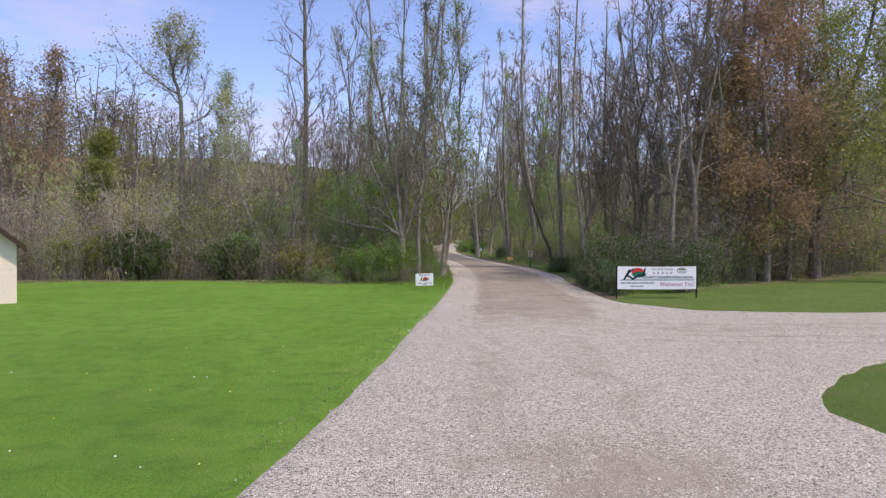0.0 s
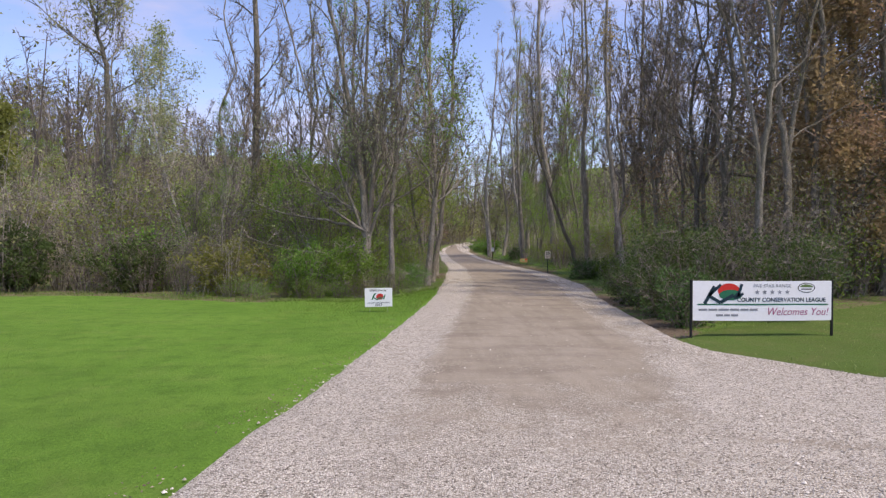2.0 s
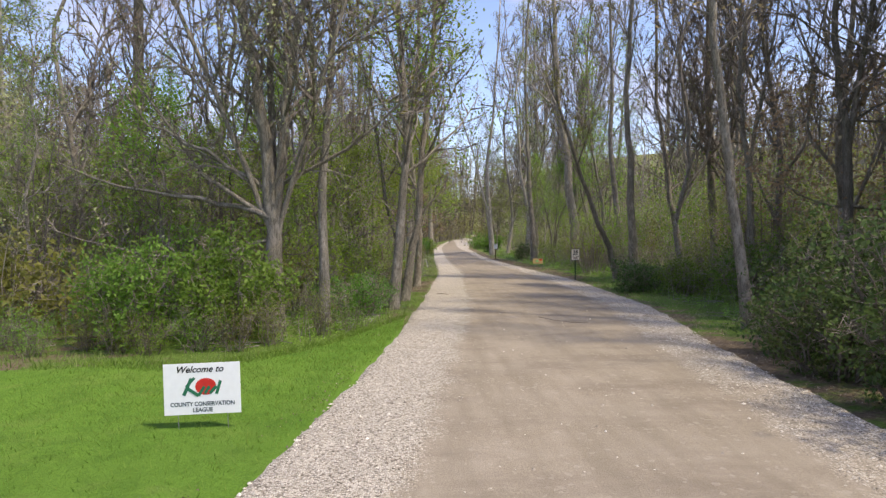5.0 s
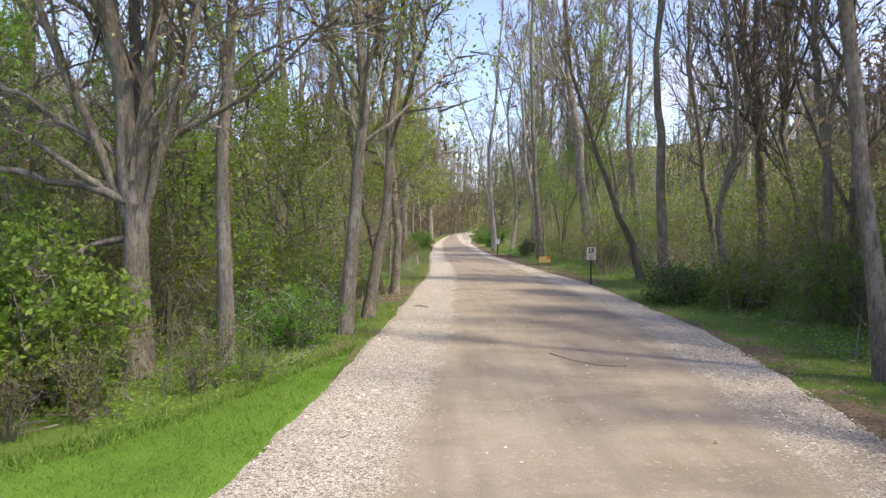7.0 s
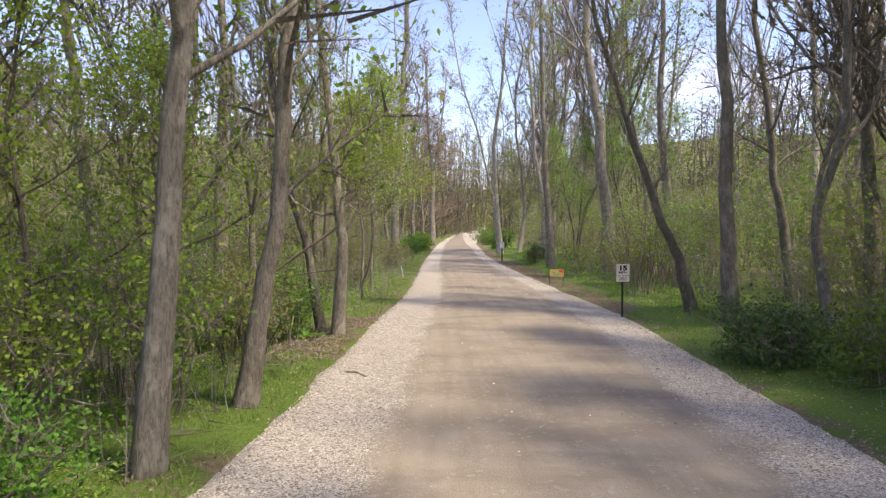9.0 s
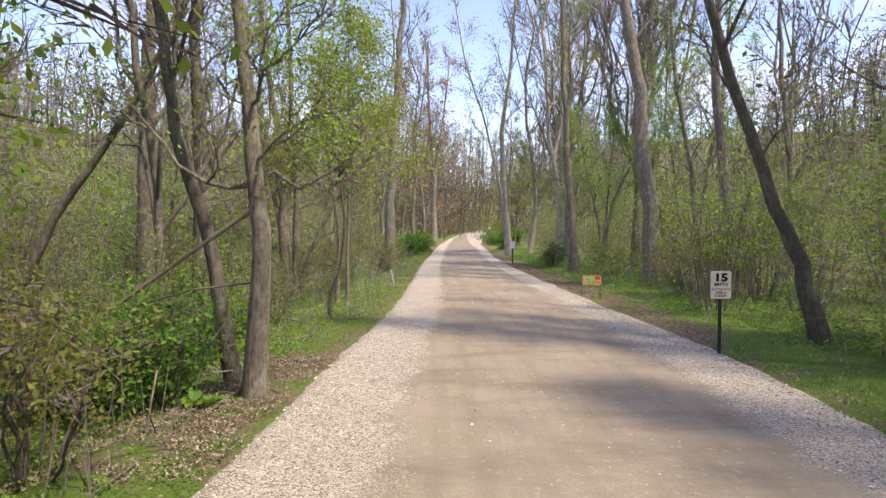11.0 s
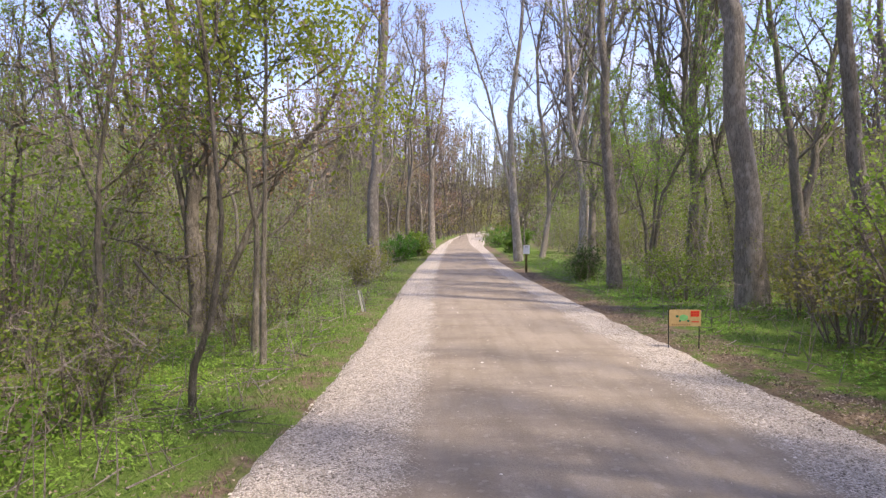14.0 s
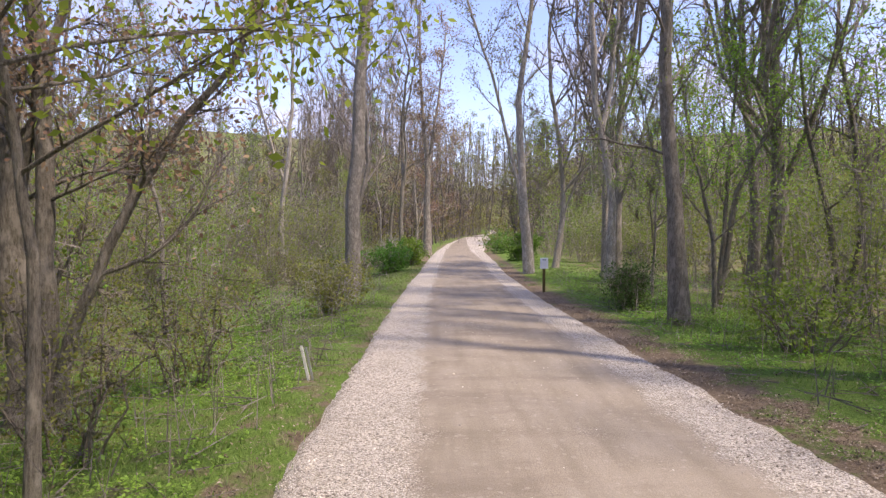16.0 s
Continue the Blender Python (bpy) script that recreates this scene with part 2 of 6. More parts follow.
def gravel_material():
    m, n, l, b = material("gravel lane", 0.95)
    b.inputs["Specular IOR Level"].default_value = 0.15
    v = coords(n, l)
    vor = n.new("ShaderNodeTexVoronoi")
    vor.inputs["Scale"].default_value = 70.0
    l.new(v, vor.inputs["Vector"])
    vor2 = n.new("ShaderNodeTexVoronoi")
    vor2.inputs["Scale"].default_value = 27.0
    l.new(v, vor2.inputs["Vector"])
    fine, mid, big = noise_tex(n, l, v, 60.0, 6.0, 0.7), noise_tex(n, l, v, 1.7, 6.0, 0.62), noise_tex(n, l, v, 0.33, 4.0)
    sep = n.new("ShaderNodeSeparateColor")
    l.new(vor.outputs["Color"], sep.inputs["Color"])
    stone = ramp(n, l, sep.outputs[0], [(0.0, (0.14, 0.12, 0.096)), (0.25, (0.58, 0.527, 0.45)), (0.6, (0.83, 0.765, 0.665)), (1.0, (0.93, 0.88, 0.80))])
    gap = ramp(n, l, vor.outputs["Distance"], [(0.25, (1, 1, 1)), (0.7, (0.4, 0.365, 0.32))])
    stone = blend(n, l, 0.75, stone, gap, "MULTIPLY")
    sep2 = n.new("ShaderNodeSeparateColor")
    l.new(vor2.outputs["Color"], sep2.inputs["Color"])
    stone = blend(n, l, 0.4, stone, ramp(n, l, sep2.outputs[0], [(0.0, (0.6, 0.58, 0.55)), (0.4, (0.94, 0.93, 0.92)), (1.0, (1.08, 1.07, 1.06))]), "MULTIPLY")
    clods = ramp(n, l, noise_tex(n, l, v, 7.0, 5.0, 0.7), [(0.44, (0, 0, 0)), (0.66, (0.38, 0.38, 0.38))])
    stone = blend(n, l, clods, stone, (0.36, 0.32, 0.275))
    dirt = ramp(n, l, fine, [(0.25, (0.19, 0.158, 0.12)), (0.5, (0.28, 0.238, 0.184)), (0.8, (0.38, 0.328, 0.26))])
    dirt = blend(n, l, maths(n, l, "MULTIPLY", ramp(n, l, mid, [(0.4, (0, 0, 0)), (0.7, (1, 1, 1))]), 0.5), dirt, (0.36, 0.312, 0.255))
    streak = noise_tex(n, l, coords(n, l, (2.4, 0.3, 1)), 1.6, 5.0, 0.6)
    dirt = blend(n, l, maths(n, l, "MULTIPLY", ramp(n, l, streak, [(0.42, (0, 0, 0)), (0.66, (1, 1, 1))]), 0.5), dirt, (0.185, 0.156, 0.115))
    # darker blotches, drawn out across the lane
    blotch = noise_tex(n, l, coords(n, l, (0.55, 1.5, 1)), 0.9, 6.0, 0.68)
    dirt = blend(n, l, ramp(n, l, blotch, [(0.47, (0, 0, 0)), (0.64, (0.6, 0.6, 0.6))]), dirt, (0.175, 0.143, 0.112))
    pebble = ramp(n, l, sep2.outputs[1], [(0.95, (0, 0, 0)), (0.97, (0.3, 0.3, 0.3))])
    dirt = blend(n, l, pebble, dirt, (0.42, 0.375, 0.32))
    at = n.new("ShaderNodeAttribute")
    at.attribute_name = "packed"
    f = maths(n, l, "ADD", at.outputs["Fac"], maths(n, l, "MULTIPLY", maths(n, l, "SUBTRACT", mid, 0.5), 1.25))
    f = maths(n, l, "ADD", f, maths(n, l, "MULTIPLY", maths(n, l, "SUBTRACT", sep.outputs[1], 0.5), 0.35))
    mask = ramp(n, l, f, [(0.28, (0, 0, 0)), (0.72, (1, 1, 1))])
    col = blend(n, l, mask, stone, dirt)
    col = blend(n, l, maths(n, l, "MULTIPLY", ramp(n, l, big, [(0.4, (0, 0, 0)), (0.68, (1, 1, 1))]), 0.14), col, (0.34, 0.302, 0.245))
    l.new(col, b.inputs["Base Color"])
    rise = maths(n, l, "MULTIPLY", maths(n, l, "SUBTRACT", 1.0, vor.outputs["Distance"]), maths(n, l, "SUBTRACT", 1.15, mask))
    rise = maths(n, l, "ADD", rise, maths(n, l, "MULTIPLY", fine, 0.35))
    bump(n, l, b, rise, 0.95, 0.018)
    return m


GRAVEL = gravel_material()


def stone_material():
    m, n, l, b = material("loose limestone", 0.95)
    geo = n.new("ShaderNodeNewGeometry")
    col = ramp(n, l, geo.outputs["Random Per Island"], [(0.0, (0.16, 0.135, 0.11)), (0.3, (0.42, 0.375, 0.315)), (0.8, (0.62, 0.565, 0.485)), (1.0, (0.78, 0.725, 0.645))])
    l.new(col, b.inputs["Base Color"])
    return m


STONE = stone_material()


def tinted(name, stops, rough=0.9):
    m, n, l, b = material(name, rough)
    geo = n.new("ShaderNodeNewGeometry")
    l.new(ramp(n, l, geo.outputs["Random Per Island"], stops), b.inputs["Base Color"])
    return m


BLADE = leaf_material("grass blade", (0.105, 0.165, 0.032), (0.19, 0.265, 0.06), (0.35, 0.36, 0.16), 0.5)
LAWN_BLADE = leaf_material("lawn blade", (0.11, 0.20, 0.03), (0.17, 0.29, 0.045), (0.27, 0.38, 0.09), 0.5)
LITTER = tinted("dead leaf", [(0.0, (0.09, 0.068, 0.05)), (0.5, (0.24, 0.185, 0.135)), (1.0, (0.42, 0.35, 0.27))])
BLOOM = tinted("dandelion bloom", [(0.0, (0.75, 0.55, 0.02)), (0.55, (0.8, 0.65, 0.06)), (0.6, (0.75, 0.76, 0.70)), (1.0, (0.8, 0.8, 0.76))])
WHITE = plain("white sign board", (0.78, 0.78, 0.80), 0.55, 0, 0.03)
CREAM = plain("cream siding", (0.74, 0.64, 0.51), 0.8, 0, 0.06)
BROWN = plain("dark brown trim", (0.05, 0.032, 0.022), 0.7)
SHINGLE = plain("roof shingle", (0.05, 0.036, 0.028), 0.95, 0, 0.3)
BLACK = plain("black paint", (0.012, 0.012, 0.014), 0.6)
NAVY = plain("dark teal ink", (0.012, 0.035, 0.05), 0.6)
RED = plain("red ink", (0.55, 0.03, 0.025), 0.6)
GREEN_INK = plain("green ink", (0.02, 0.14, 0.075), 0.6)
PINK_INK = plain("magenta ink", (0.33, 0.04, 0.14), 0.6)
GREY_INK = plain("grey ink", (0.22, 0.23, 0.26), 0.6)
TAN = plain("tan sign board", (0.46, 0.33, 0.15), 0.7, 0, 0.1)
POST_GREEN = plain("green steel post", (0.03, 0.06, 0.04), 0.55, 0.4)
STEEL = plain("galvanised wire", (0.32, 0.32, 0.33), 0.4, 0.8)
WOOD_POST = plain("weathered olive wood", (0.11, 0.085, 0.03), 0.9, 0, 0.3)
STAKE_MAT = plain("weathered white stake", (0.52, 0.52, 0.48), 0.8, 0, 0.2)
BRICK_SOIL = plain("dry stick", (0.19, 0.155, 0.12), 0.9, 0, 0.3)


# ---- building helpers ----
def part(name, verts, faces, mat, parent=None, label="", at=None, smooth=False):
    me = bpy.data.meshes.new(name)
    me.from_pydata(verts, [], faces)
    me.materials.append(mat)
    if smooth:
        me.polygons.foreach_set("use_smooth", [True] * len(me.polygons))
    ob = new(name, me)
    if parent:
        ob.parent = parent
    if at:
        ob.matrix_basis = at
    return tagged(ob, label) if label else ob


def thing(name, label, category, at, group="", kind=""):
    ob = new(name)
    ob.empty_display_size = 0.2
    ob.matrix_basis = at
    return tagged(ob, label, category, group, kind)


def box_data(x0, x1, y0, y1, z0, z1, bevel=0.0):
    bm = bmesh.new()
    bmesh.ops.create_cube(bm, size=1.0)
    bmesh.ops.scale(bm, vec=(x1 - x0, y1 - y0, z1 - z0), verts=bm.verts)
    bmesh.ops.translate(bm, vec=((x0 + x1) / 2, (y0 + y1) / 2, (z0 + z1) / 2), verts=bm.verts)
    if bevel:
        bmesh.ops.bevel(bm, geom=bm.edges[:], offset=bevel, segments=2, affect="EDGES")
    bm.verts.index_update()
    data = [v.co[:] for v in bm.verts], [[v.index for v in f.verts] for f in bm.faces]
    bm.free()
    return data


def outline_data(pts, y0, y1):
    """A flat plate with the outline pts (x, z), from y0 (front) to y1."""
    n = len(pts)
    v = [(x, y0, z) for x, z in pts] + [(x, y1, z) for x, z in pts]
    f = [list(range(n)), list(range(2 * n - 1, n - 1, -1))] + [[i, i + n, (i + 1) % n + n, (i + 1) % n] for i in range(n)]
    return v, f


def rounded(x0, x1, z0, z1, r, k=5):
    out = []
    for cx, cz, a in ((x1 - r, z1 - r, 0), (x0 + r, z1 - r, 90), (x0 + r, z0 + r, 180), (x1 - r, z0 + r, 270)):
        out += [(cx + r * math.cos(radians(a + 90 * i / k)), cz + r * math.sin(radians(a + 90 * i / k))) for i in range(k + 1)]
    return out[::-1]


def ellipse(cx, cz, rx, rz, k=28, a0=0.0, a1=360.0):
    return [(cx + rx * math.cos(radians(a0 + (a1 - a0) * i / k)), cz + rz * math.sin(radians(a0 + (a1 - a0) * i / k))) for i in range(k)][::-1]


class Tubes:
    """Collects round, tapering branches into one mesh."""

    def __init__(self):
        self.v, self.f = [], []

    def add(self, pts, radii, sides):
        pts = [Vector(p) for p in pts]
        base = len(self.v)
        ref = Vector((0.31, 0.95, 0.05))
        for i, p in enumerate(pts):
            d = (pts[min(i + 1, len(pts) - 1)] - pts[max(i - 1, 0)]).normalized()
            u = d.cross(ref)
            if u.length < 0.05:
                u = d.cross(Vector((1, 0, 0)))
            u.normalize()
            w = d.cross(u)
            for k in range(sides):
                a = 2 * math.pi * k / sides
                q = p + (u * math.cos(a) + w * math.sin(a)) * radii[i]
                self.v.append((q.x, q.y, q.z))
        for i in range(len(pts) - 1):
            for k in range(sides):
                a, b = base + i * sides + k, base + i * sides + (k + 1) % sides
                self.f.append((a, b, b + sides, a + sides))
        self.f.append(tuple(base + (len(pts) - 1) * sides + k for k in range(sides)))

    def spike(self, p, q, r, thin=True):
        b = len(self.v)
        if thin:
            a = b * 0.7
            ox, oy, oz = math.cos(a) * r, math.sin(a) * r, math.sin(a * 1.7) * r
            self.v += [(p[0] + ox, p[1] + oy, p[2] + oz), (p[0] - ox, p[1] - oy, p[2] - oz), (q[0], q[1], q[2])]
            self.f.append((b, b + 1, b + 2))
            return
        dx, dy, dz = q[0] - p[0], q[1] - p[1], q[2] - p[2]
        if abs(dz) > max(abs(dx), abs(dy)):
            self.v += [(p[0] + r, p[1], p[2]), (p[0] - r * 0.5, p[1] + r * 0.87, p[2]), (p[0] - r * 0.5, p[1] - r * 0.87, p[2])]
        elif abs(dx) > abs(dy):
            self.v += [(p[0], p[1] + r, p[2]), (p[0], p[1] - r * 0.5, p[2] + r * 0.87), (p[0], p[1] - r * 0.5, p[2] - r * 0.87)]
        else:
            self.v += [(p[0] + r, p[1], p[2]), (p[0] - r * 0.5, p[1], p[2] + r * 0.87), (p[0] - r * 0.5, p[1], p[2] - r * 0.87)]
        self.v.append((q[0], q[1], q[2]))
        self.f += [(b, b + 1, b + 3), (b + 1, b + 2, b + 3), (b + 2, b, b + 3)]


def leaves_data(rs, centres, size, flat=0.0, small=False):
    """Small pointed leaves with random tilts, one rhomb each, folded a little."""
    c = np.asarray(centres, float)
    n = len(c)
    a = rs.normal(size=(n, 3))
    a[:, 2] *= 1 - 0.6 * flat
    a /= np.linalg.norm(a, axis=1)[:, None]
    b = rs.normal(size=(n, 3))
    b[:, 2] *= 1 - flat
    b = np.cross(a, np.cross(b, a))
    b /= np.linalg.norm(b, axis=1)[:, None] + 1e-9
    s = size * rs.uniform(0.6, 1.3, (n, 1))
    if small:
        v = np.stack([c - a * s * 0.7, c + b * s * 0.5, c + a * s * 0.6 - b * s * 0.35], 1).reshape(-1, 3)
        return v.tolist(), np.arange(3 * n).reshape(-1, 3).tolist()
    v = np.stack([c - a * s * 0.6, c + b * s * 0.36, c + a * s * 0.7, c - b * s * 0.36], 1).reshape(-1, 3)
    f = np.arange(4 * n).reshape(-1, 4)
    return v.tolist(), f.tolist()


def wander(rng, p, d, length, n, up=0.0, wob=0.12):
    p, d = Vector(p), Vector(d).normalized()
    out = [p.copy()]
    for _ in range(n):
        d = (d + Vector((rng.gauss(0, wob), rng.gauss(0, wob), rng.gauss(0, wob) + up))).normalized()
        p = p + d * (length / n)
        out.append(p.copy())
    return out


def along(pts, s):
    x = min(max(s, 0.0), 0.9999) * (len(pts) - 1)
    i = int(x)
    return pts[i].lerp(pts[i + 1], x - i), (pts[i + 1] - pts[i]).normalized()


def side_way(rng, e, lift=0.25):
    """A random direction square to e, leaning upwards a little."""
    w = Vector((rng.gauss(0, 1), rng.gauss(0, 1), rng.gauss(0, 0.8)))
    w = w - e * w.dot(e)
    w.normalize()
    return w + Vector((0, 0, lift))


def branch_out(rng, wood, twig, tips, pts, r, start, limbs, reach, lift, subs, twigs, stub=0.5, fine=0.007, bulk=False, fan=False):
    """Limbs from start upwards along the stem pts, with side branches and twigs; tips gathers the twigs' ends."""
    rise = 0.3 if fan else 0.12
    for i in range(limbs):
        s = start + (1 - start) * ((i + rng.random()) / limbs) ** 0.9
        p, d = along(pts, s)
        rest = (s - start) / max(1e-3, 1 - start)
        az = i * 2.399 + rng.uniform(-0.6, 0.6)
        el = lift[0] + (lift[1] - lift[0]) * rest + rng.uniform(-0.2, 0.2)
        ln = reach * (1 - 0.66 * rest) * rng.uniform(0.55, 1.25)
        rb = max(0.011, min(r(s) * stub, ln * 0.011 + 0.004))
        way = Vector((math.cos(az) * math.cos(el), math.sin(az) * math.cos(el), math.sin(el))) + d * 0.25
        sg = 5 if bulk else 7
        lp = wander(rng, p, way, ln, sg, 0.36 / sg, 0.17)
        wood.add(lp, [rb * (1 - 0.85 * k / sg) + 0.003 for k in range(sg + 1)], 4 if bulk else 5)
        for j in range(subs):
            t = 0.15 + 0.85 * (j + rng.random()) / subs
            q, e = along(lp, t)
            l2 = ln * (0.58 - 0.34 * t) * rng.uniform(0.6, 1.25)
            sp = wander(rng, q, e * 0.95 + side_way(rng, e, rise) * rng.uniform(0.5, 1.0), l2, 3, 0.06, 0.2)
            if bulk:
                twig.spike(sp[0], sp[2], fine * 1.9)
                twig.spike(sp[1], sp[3], fine * 1.3)
            else:
                twig.add(sp, [fine * 1.7, fine * 1.3, fine * 0.9, fine * 0.5], 3)
            for k in range(twigs):
                w, g = along(sp, 0.1 + 0.9 * (k + rng.random()) / twigs)
                tip = w + (g * 0.9 + side_way(rng, g, rise) * rng.uniform(0.5, 1.0)).normalized() * rng.uniform(0.45, 1.2) * min(0.9, 0.16 + 0.36 * l2)
                twig.spike(w, tip, fine * 0.8)
                tips.append(tip)
            tips.append(sp[-1])


def fork(rng, pts, s, height, out):
    """A second leader that leaves the stem pts at s and ends at the height given, out metres aside."""
    pts = [Vector(p) for p in pts]
    p, d = along(pts, s)
    a = rng.uniform(0, 6.28)
    way = Vector((math.cos(a) * out, math.sin(a) * out, 0))
    return [p + way * k ** 0.7 + Vector((rng.gauss(0, 0.12), rng.gauss(0, 0.12), (height - p.z) * k)) * (1 if k else 0) for k in (0, 0.12, 0.3, 0.5, 0.75, 1.0)]


def tree_parts(seed, stems, bark, twig_mat, leaf_mat, start=0.42, limbs=17, reach=2.6, lift=(0.5, 1.15), subs=9, twigs=8,
               leaves=3, leaf=0.075, spread=0.18, flare=1.35, extra=(), fine=0.007, stub=0.5, small=True, bulk=True, share=1.0, fan=False):
    """Meshes of a tree: stems are (points, base radius, top radius); extra are bare low limbs (points, radius)."""
    rng, rs = random.Random(seed), np.random.RandomState(seed)
    wood, twig, tips = Tubes(), Tubes(), []
    for pts, r0, r1, *low_start in stems:
        pts = [Vector(p) for p in pts]
        n = max(10, len(pts) * 3)
        fine_pts = []
        for i in range(n + 1):
            p, _ = along(pts, i / n)
            fine_pts.append(p + Vector((rng.gauss(0, 0.16), rng.gauss(0, 0.16), 0)) * min(1, i / 3) * r0 * 0.9)
        rad = lambda s, a=r0, b=r1: a + (b - a) * s ** 0.85  # noqa: E731
        rr = [rad(i / n) * (1 + (0 if low_start else flare - 1) * max(0, 1 - i / (0.09 * n + 1))) for i in range(n + 1)]
        wood.add(fine_pts, rr, 6 if low_start else 9)
        branch_out(rng, wood, twig, tips, fine_pts, rad, low_start[0] if low_start else start, limbs, reach, lift, subs, twigs, stub, fine, bulk, fan)
    for pts, r in extra:
        pts = [Vector(p) for p in pts]
        fp = [along(pts, i / 9)[0] + Vector((rng.gauss(0, 0.03), rng.gauss(0, 0.05), rng.gauss(0, 0.03))) for i in range(10)]
        wood.add(fp, [r * (1 - 0.8 * i / 9) for i in range(10)], 6)
        branch_out(rng, wood, twig, tips, fp, lambda s: r * (1 - 0.8 * s), 0.3, 5, 1.1, (0.2, 0.9), 4, 4, 0.4, fine)
    out = [("trunk", wood.v, wood.f, bark, True), ("branchwork", twig.v, twig.f, twig_mat, False)]
    if leaves and leaf_mat:
        c = np.repeat(np.array([t[:] for t in tips]), leaves, axis=0)
        c = c[rs.random_sample(len(c)) < share]
        c = c + rs.normal(0, spread, c.shape)
        v, f = leaves_data(rs, c, leaf, small=small)
        out.append(("crown", v, f, leaf_mat, False))
    return out


def make_tree(parts, label, category, at, group="", name="tree"):
    t = thing(name, label, category, at, group)
    for nm, v, f, mat, smooth in parts:
        p = part(nm, v, f, mat, t, smooth=smooth)
        if nm != "trunk":
            tagged(p, kind="stuff")
    return t


def shrub_parts(seed, height, radius, stems, bark, leaf_mat, leaves, leaf, twigs=7, low=0.1, subs=5, spread=0.1, small=False, bulk=False):
    rng, rs = random.Random(seed), np.random.RandomState(seed)
    wood, twig, tips = Tubes(), Tubes(), []
    for i in range(stems):
        az, out = i * 2.399 + rng.uniform(-0.4, 0.4), radius * math.sqrt((i + 0.5) / stems) * rng.uniform(0.7, 1.1)
        h = height * rng.uniform(0.7, 1.05) * (1 - 0.35 * (out / radius) ** 2)
        p0 = Vector((math.cos(az) * out * 0.3, math.sin(az) * out * 0.3, -0.05))
        p1 = Vector((math.cos(az) * out, math.sin(az) * out, h))
        mid = p0.lerp(p1, 0.5) + Vector((0, 0, h * 0.12))
        pts = [p0, mid, p1]
        fp = [along(pts, k / 5)[0] + Vector((rng.gauss(0, 0.04), rng.gauss(0, 0.04), 0)) * (k > 0) for k in range(6)]
        wood.add(fp, [0.017 * (1 - 0.75 * k / 5) for k in range(6)], 3 if bulk else 4)
        for j in range(subs):
            q, e = along(fp, low + (1 - low) * (j + rng.random()) / subs)
            side = Vector((rng.gauss(0, 1), rng.gauss(0, 1), rng.gauss(0.1, 0.6))).normalized()
            sp = wander(rng, q, e * 0.4 + side, rng.uniform(0.25, 0.6) * max(0.5, radius * 0.6), 2, 0.02, 0.2)
            if bulk:
                twig.spike(sp[0], sp[1], 0.009)
                twig.spike(sp[0], sp[2], 0.008)
            else:
                twig.add(sp, [0.007, 0.005, 0.003], 3)
            for k in range(twigs):
                w, g = along(sp, rng.uniform(0.1, 1))
                tip = w + (g * 0.5 + Vector((rng.gauss(0, 1), rng.gauss(0, 1), rng.gauss(0.1, 0.8))).normalized()).normalized() * rng.uniform(0.1, 0.3)
                twig.spike(w, tip, 0.006)
                tips.append(tip)
    out = [("stem_clump", wood.v, wood.f, bark, True), ("twig_tangle", twig.v, twig.f, bark, False)]
    if leaves:
        c = np.array([t[:] for t in tips])
        if not bulk:
            c = c[rs.random_sample(len(c)) < 0.55]
            leaves, spread = round(leaves * 1.8), spread * 0.65
        c = np.repeat(c, leaves, axis=0)
        c = c + rs.normal(0, spread, c.shape)
        c[:, 2] = np.maximum(c[:, 2], 0.03)
        v, f = leaves_data(rs, c, leaf * (1.15 if leaf >= 0.06 and not small else 1), small=small or leaf >= 0.06)
        out.append(("foliage", v, f, leaf_mat, False))
    return out


def lettering(text, size, x, z, y, mat, parent, name="lettering", shear=0.0, stretch=1.0, centre=True, bold=0.02):
    """A line of lettering upright in the plane y, as a mesh."""
    cu = bpy.data.curves.new(name, "FONT")
    cu.body, cu.size, cu.shear, cu.extrude, cu.offset = text, size, shear, 0.0006, size * bold
    cu.align_x = "CENTER" if centre else "LEFT"
    cu.resolution_u = 3
    tmp = new("tmp", cu)
    me = bpy.data.meshes.new_from_object(tmp.evaluated_get(bpy.context.evaluated_depsgraph_get()))
    bpy.data.objects.remove(tmp)
    me.materials.clear()
    me.materials.append(mat)
    ob = new(name, me)
    ob.parent = parent
    ob.matrix_basis = Matrix.Translation((x, y, z)) @ Euler((radians(90), 0, 0)).to_matrix().to_4x4() @ Matrix.Diagonal((stretch, 1, 1, 1))
    return ob


# ---- the lie of the land ----
LEFT_Y = [-30, 4.2, 7.6, 11.3, 13.5, 17.3, 22, 25.4, 28, 30.4, 33, 36, 38, 41, 45, 50, 60, 72, 85, 98, 110, 120, 130, 145, 170]
LEFT_X = [-2.6, -2.2, -1.55, -1.0, -0.7, 0.0, 0.65, 1.1, 1.35, 1.54, 1.74, 1.9, 1.97, 2.22, 2.4, 2.44, 2.42, 2.65, 2.85, 3.2, 4.3, 5.9, 7.9, 12.5, 26]
RIGHT_Y = [-30, 6.0, 6.7, 7.4, 8.3, 9.2, 9.8, 10.3, 10.8, 14.75, 14.9, 15.0, 15.5, 17.3, 18.6, 20, 25.6, 29.5, 31.3, 35, 38, 41, 43, 47, 50, 55, 60, 68, 78, 98, 110, 120, 130, 145, 170]
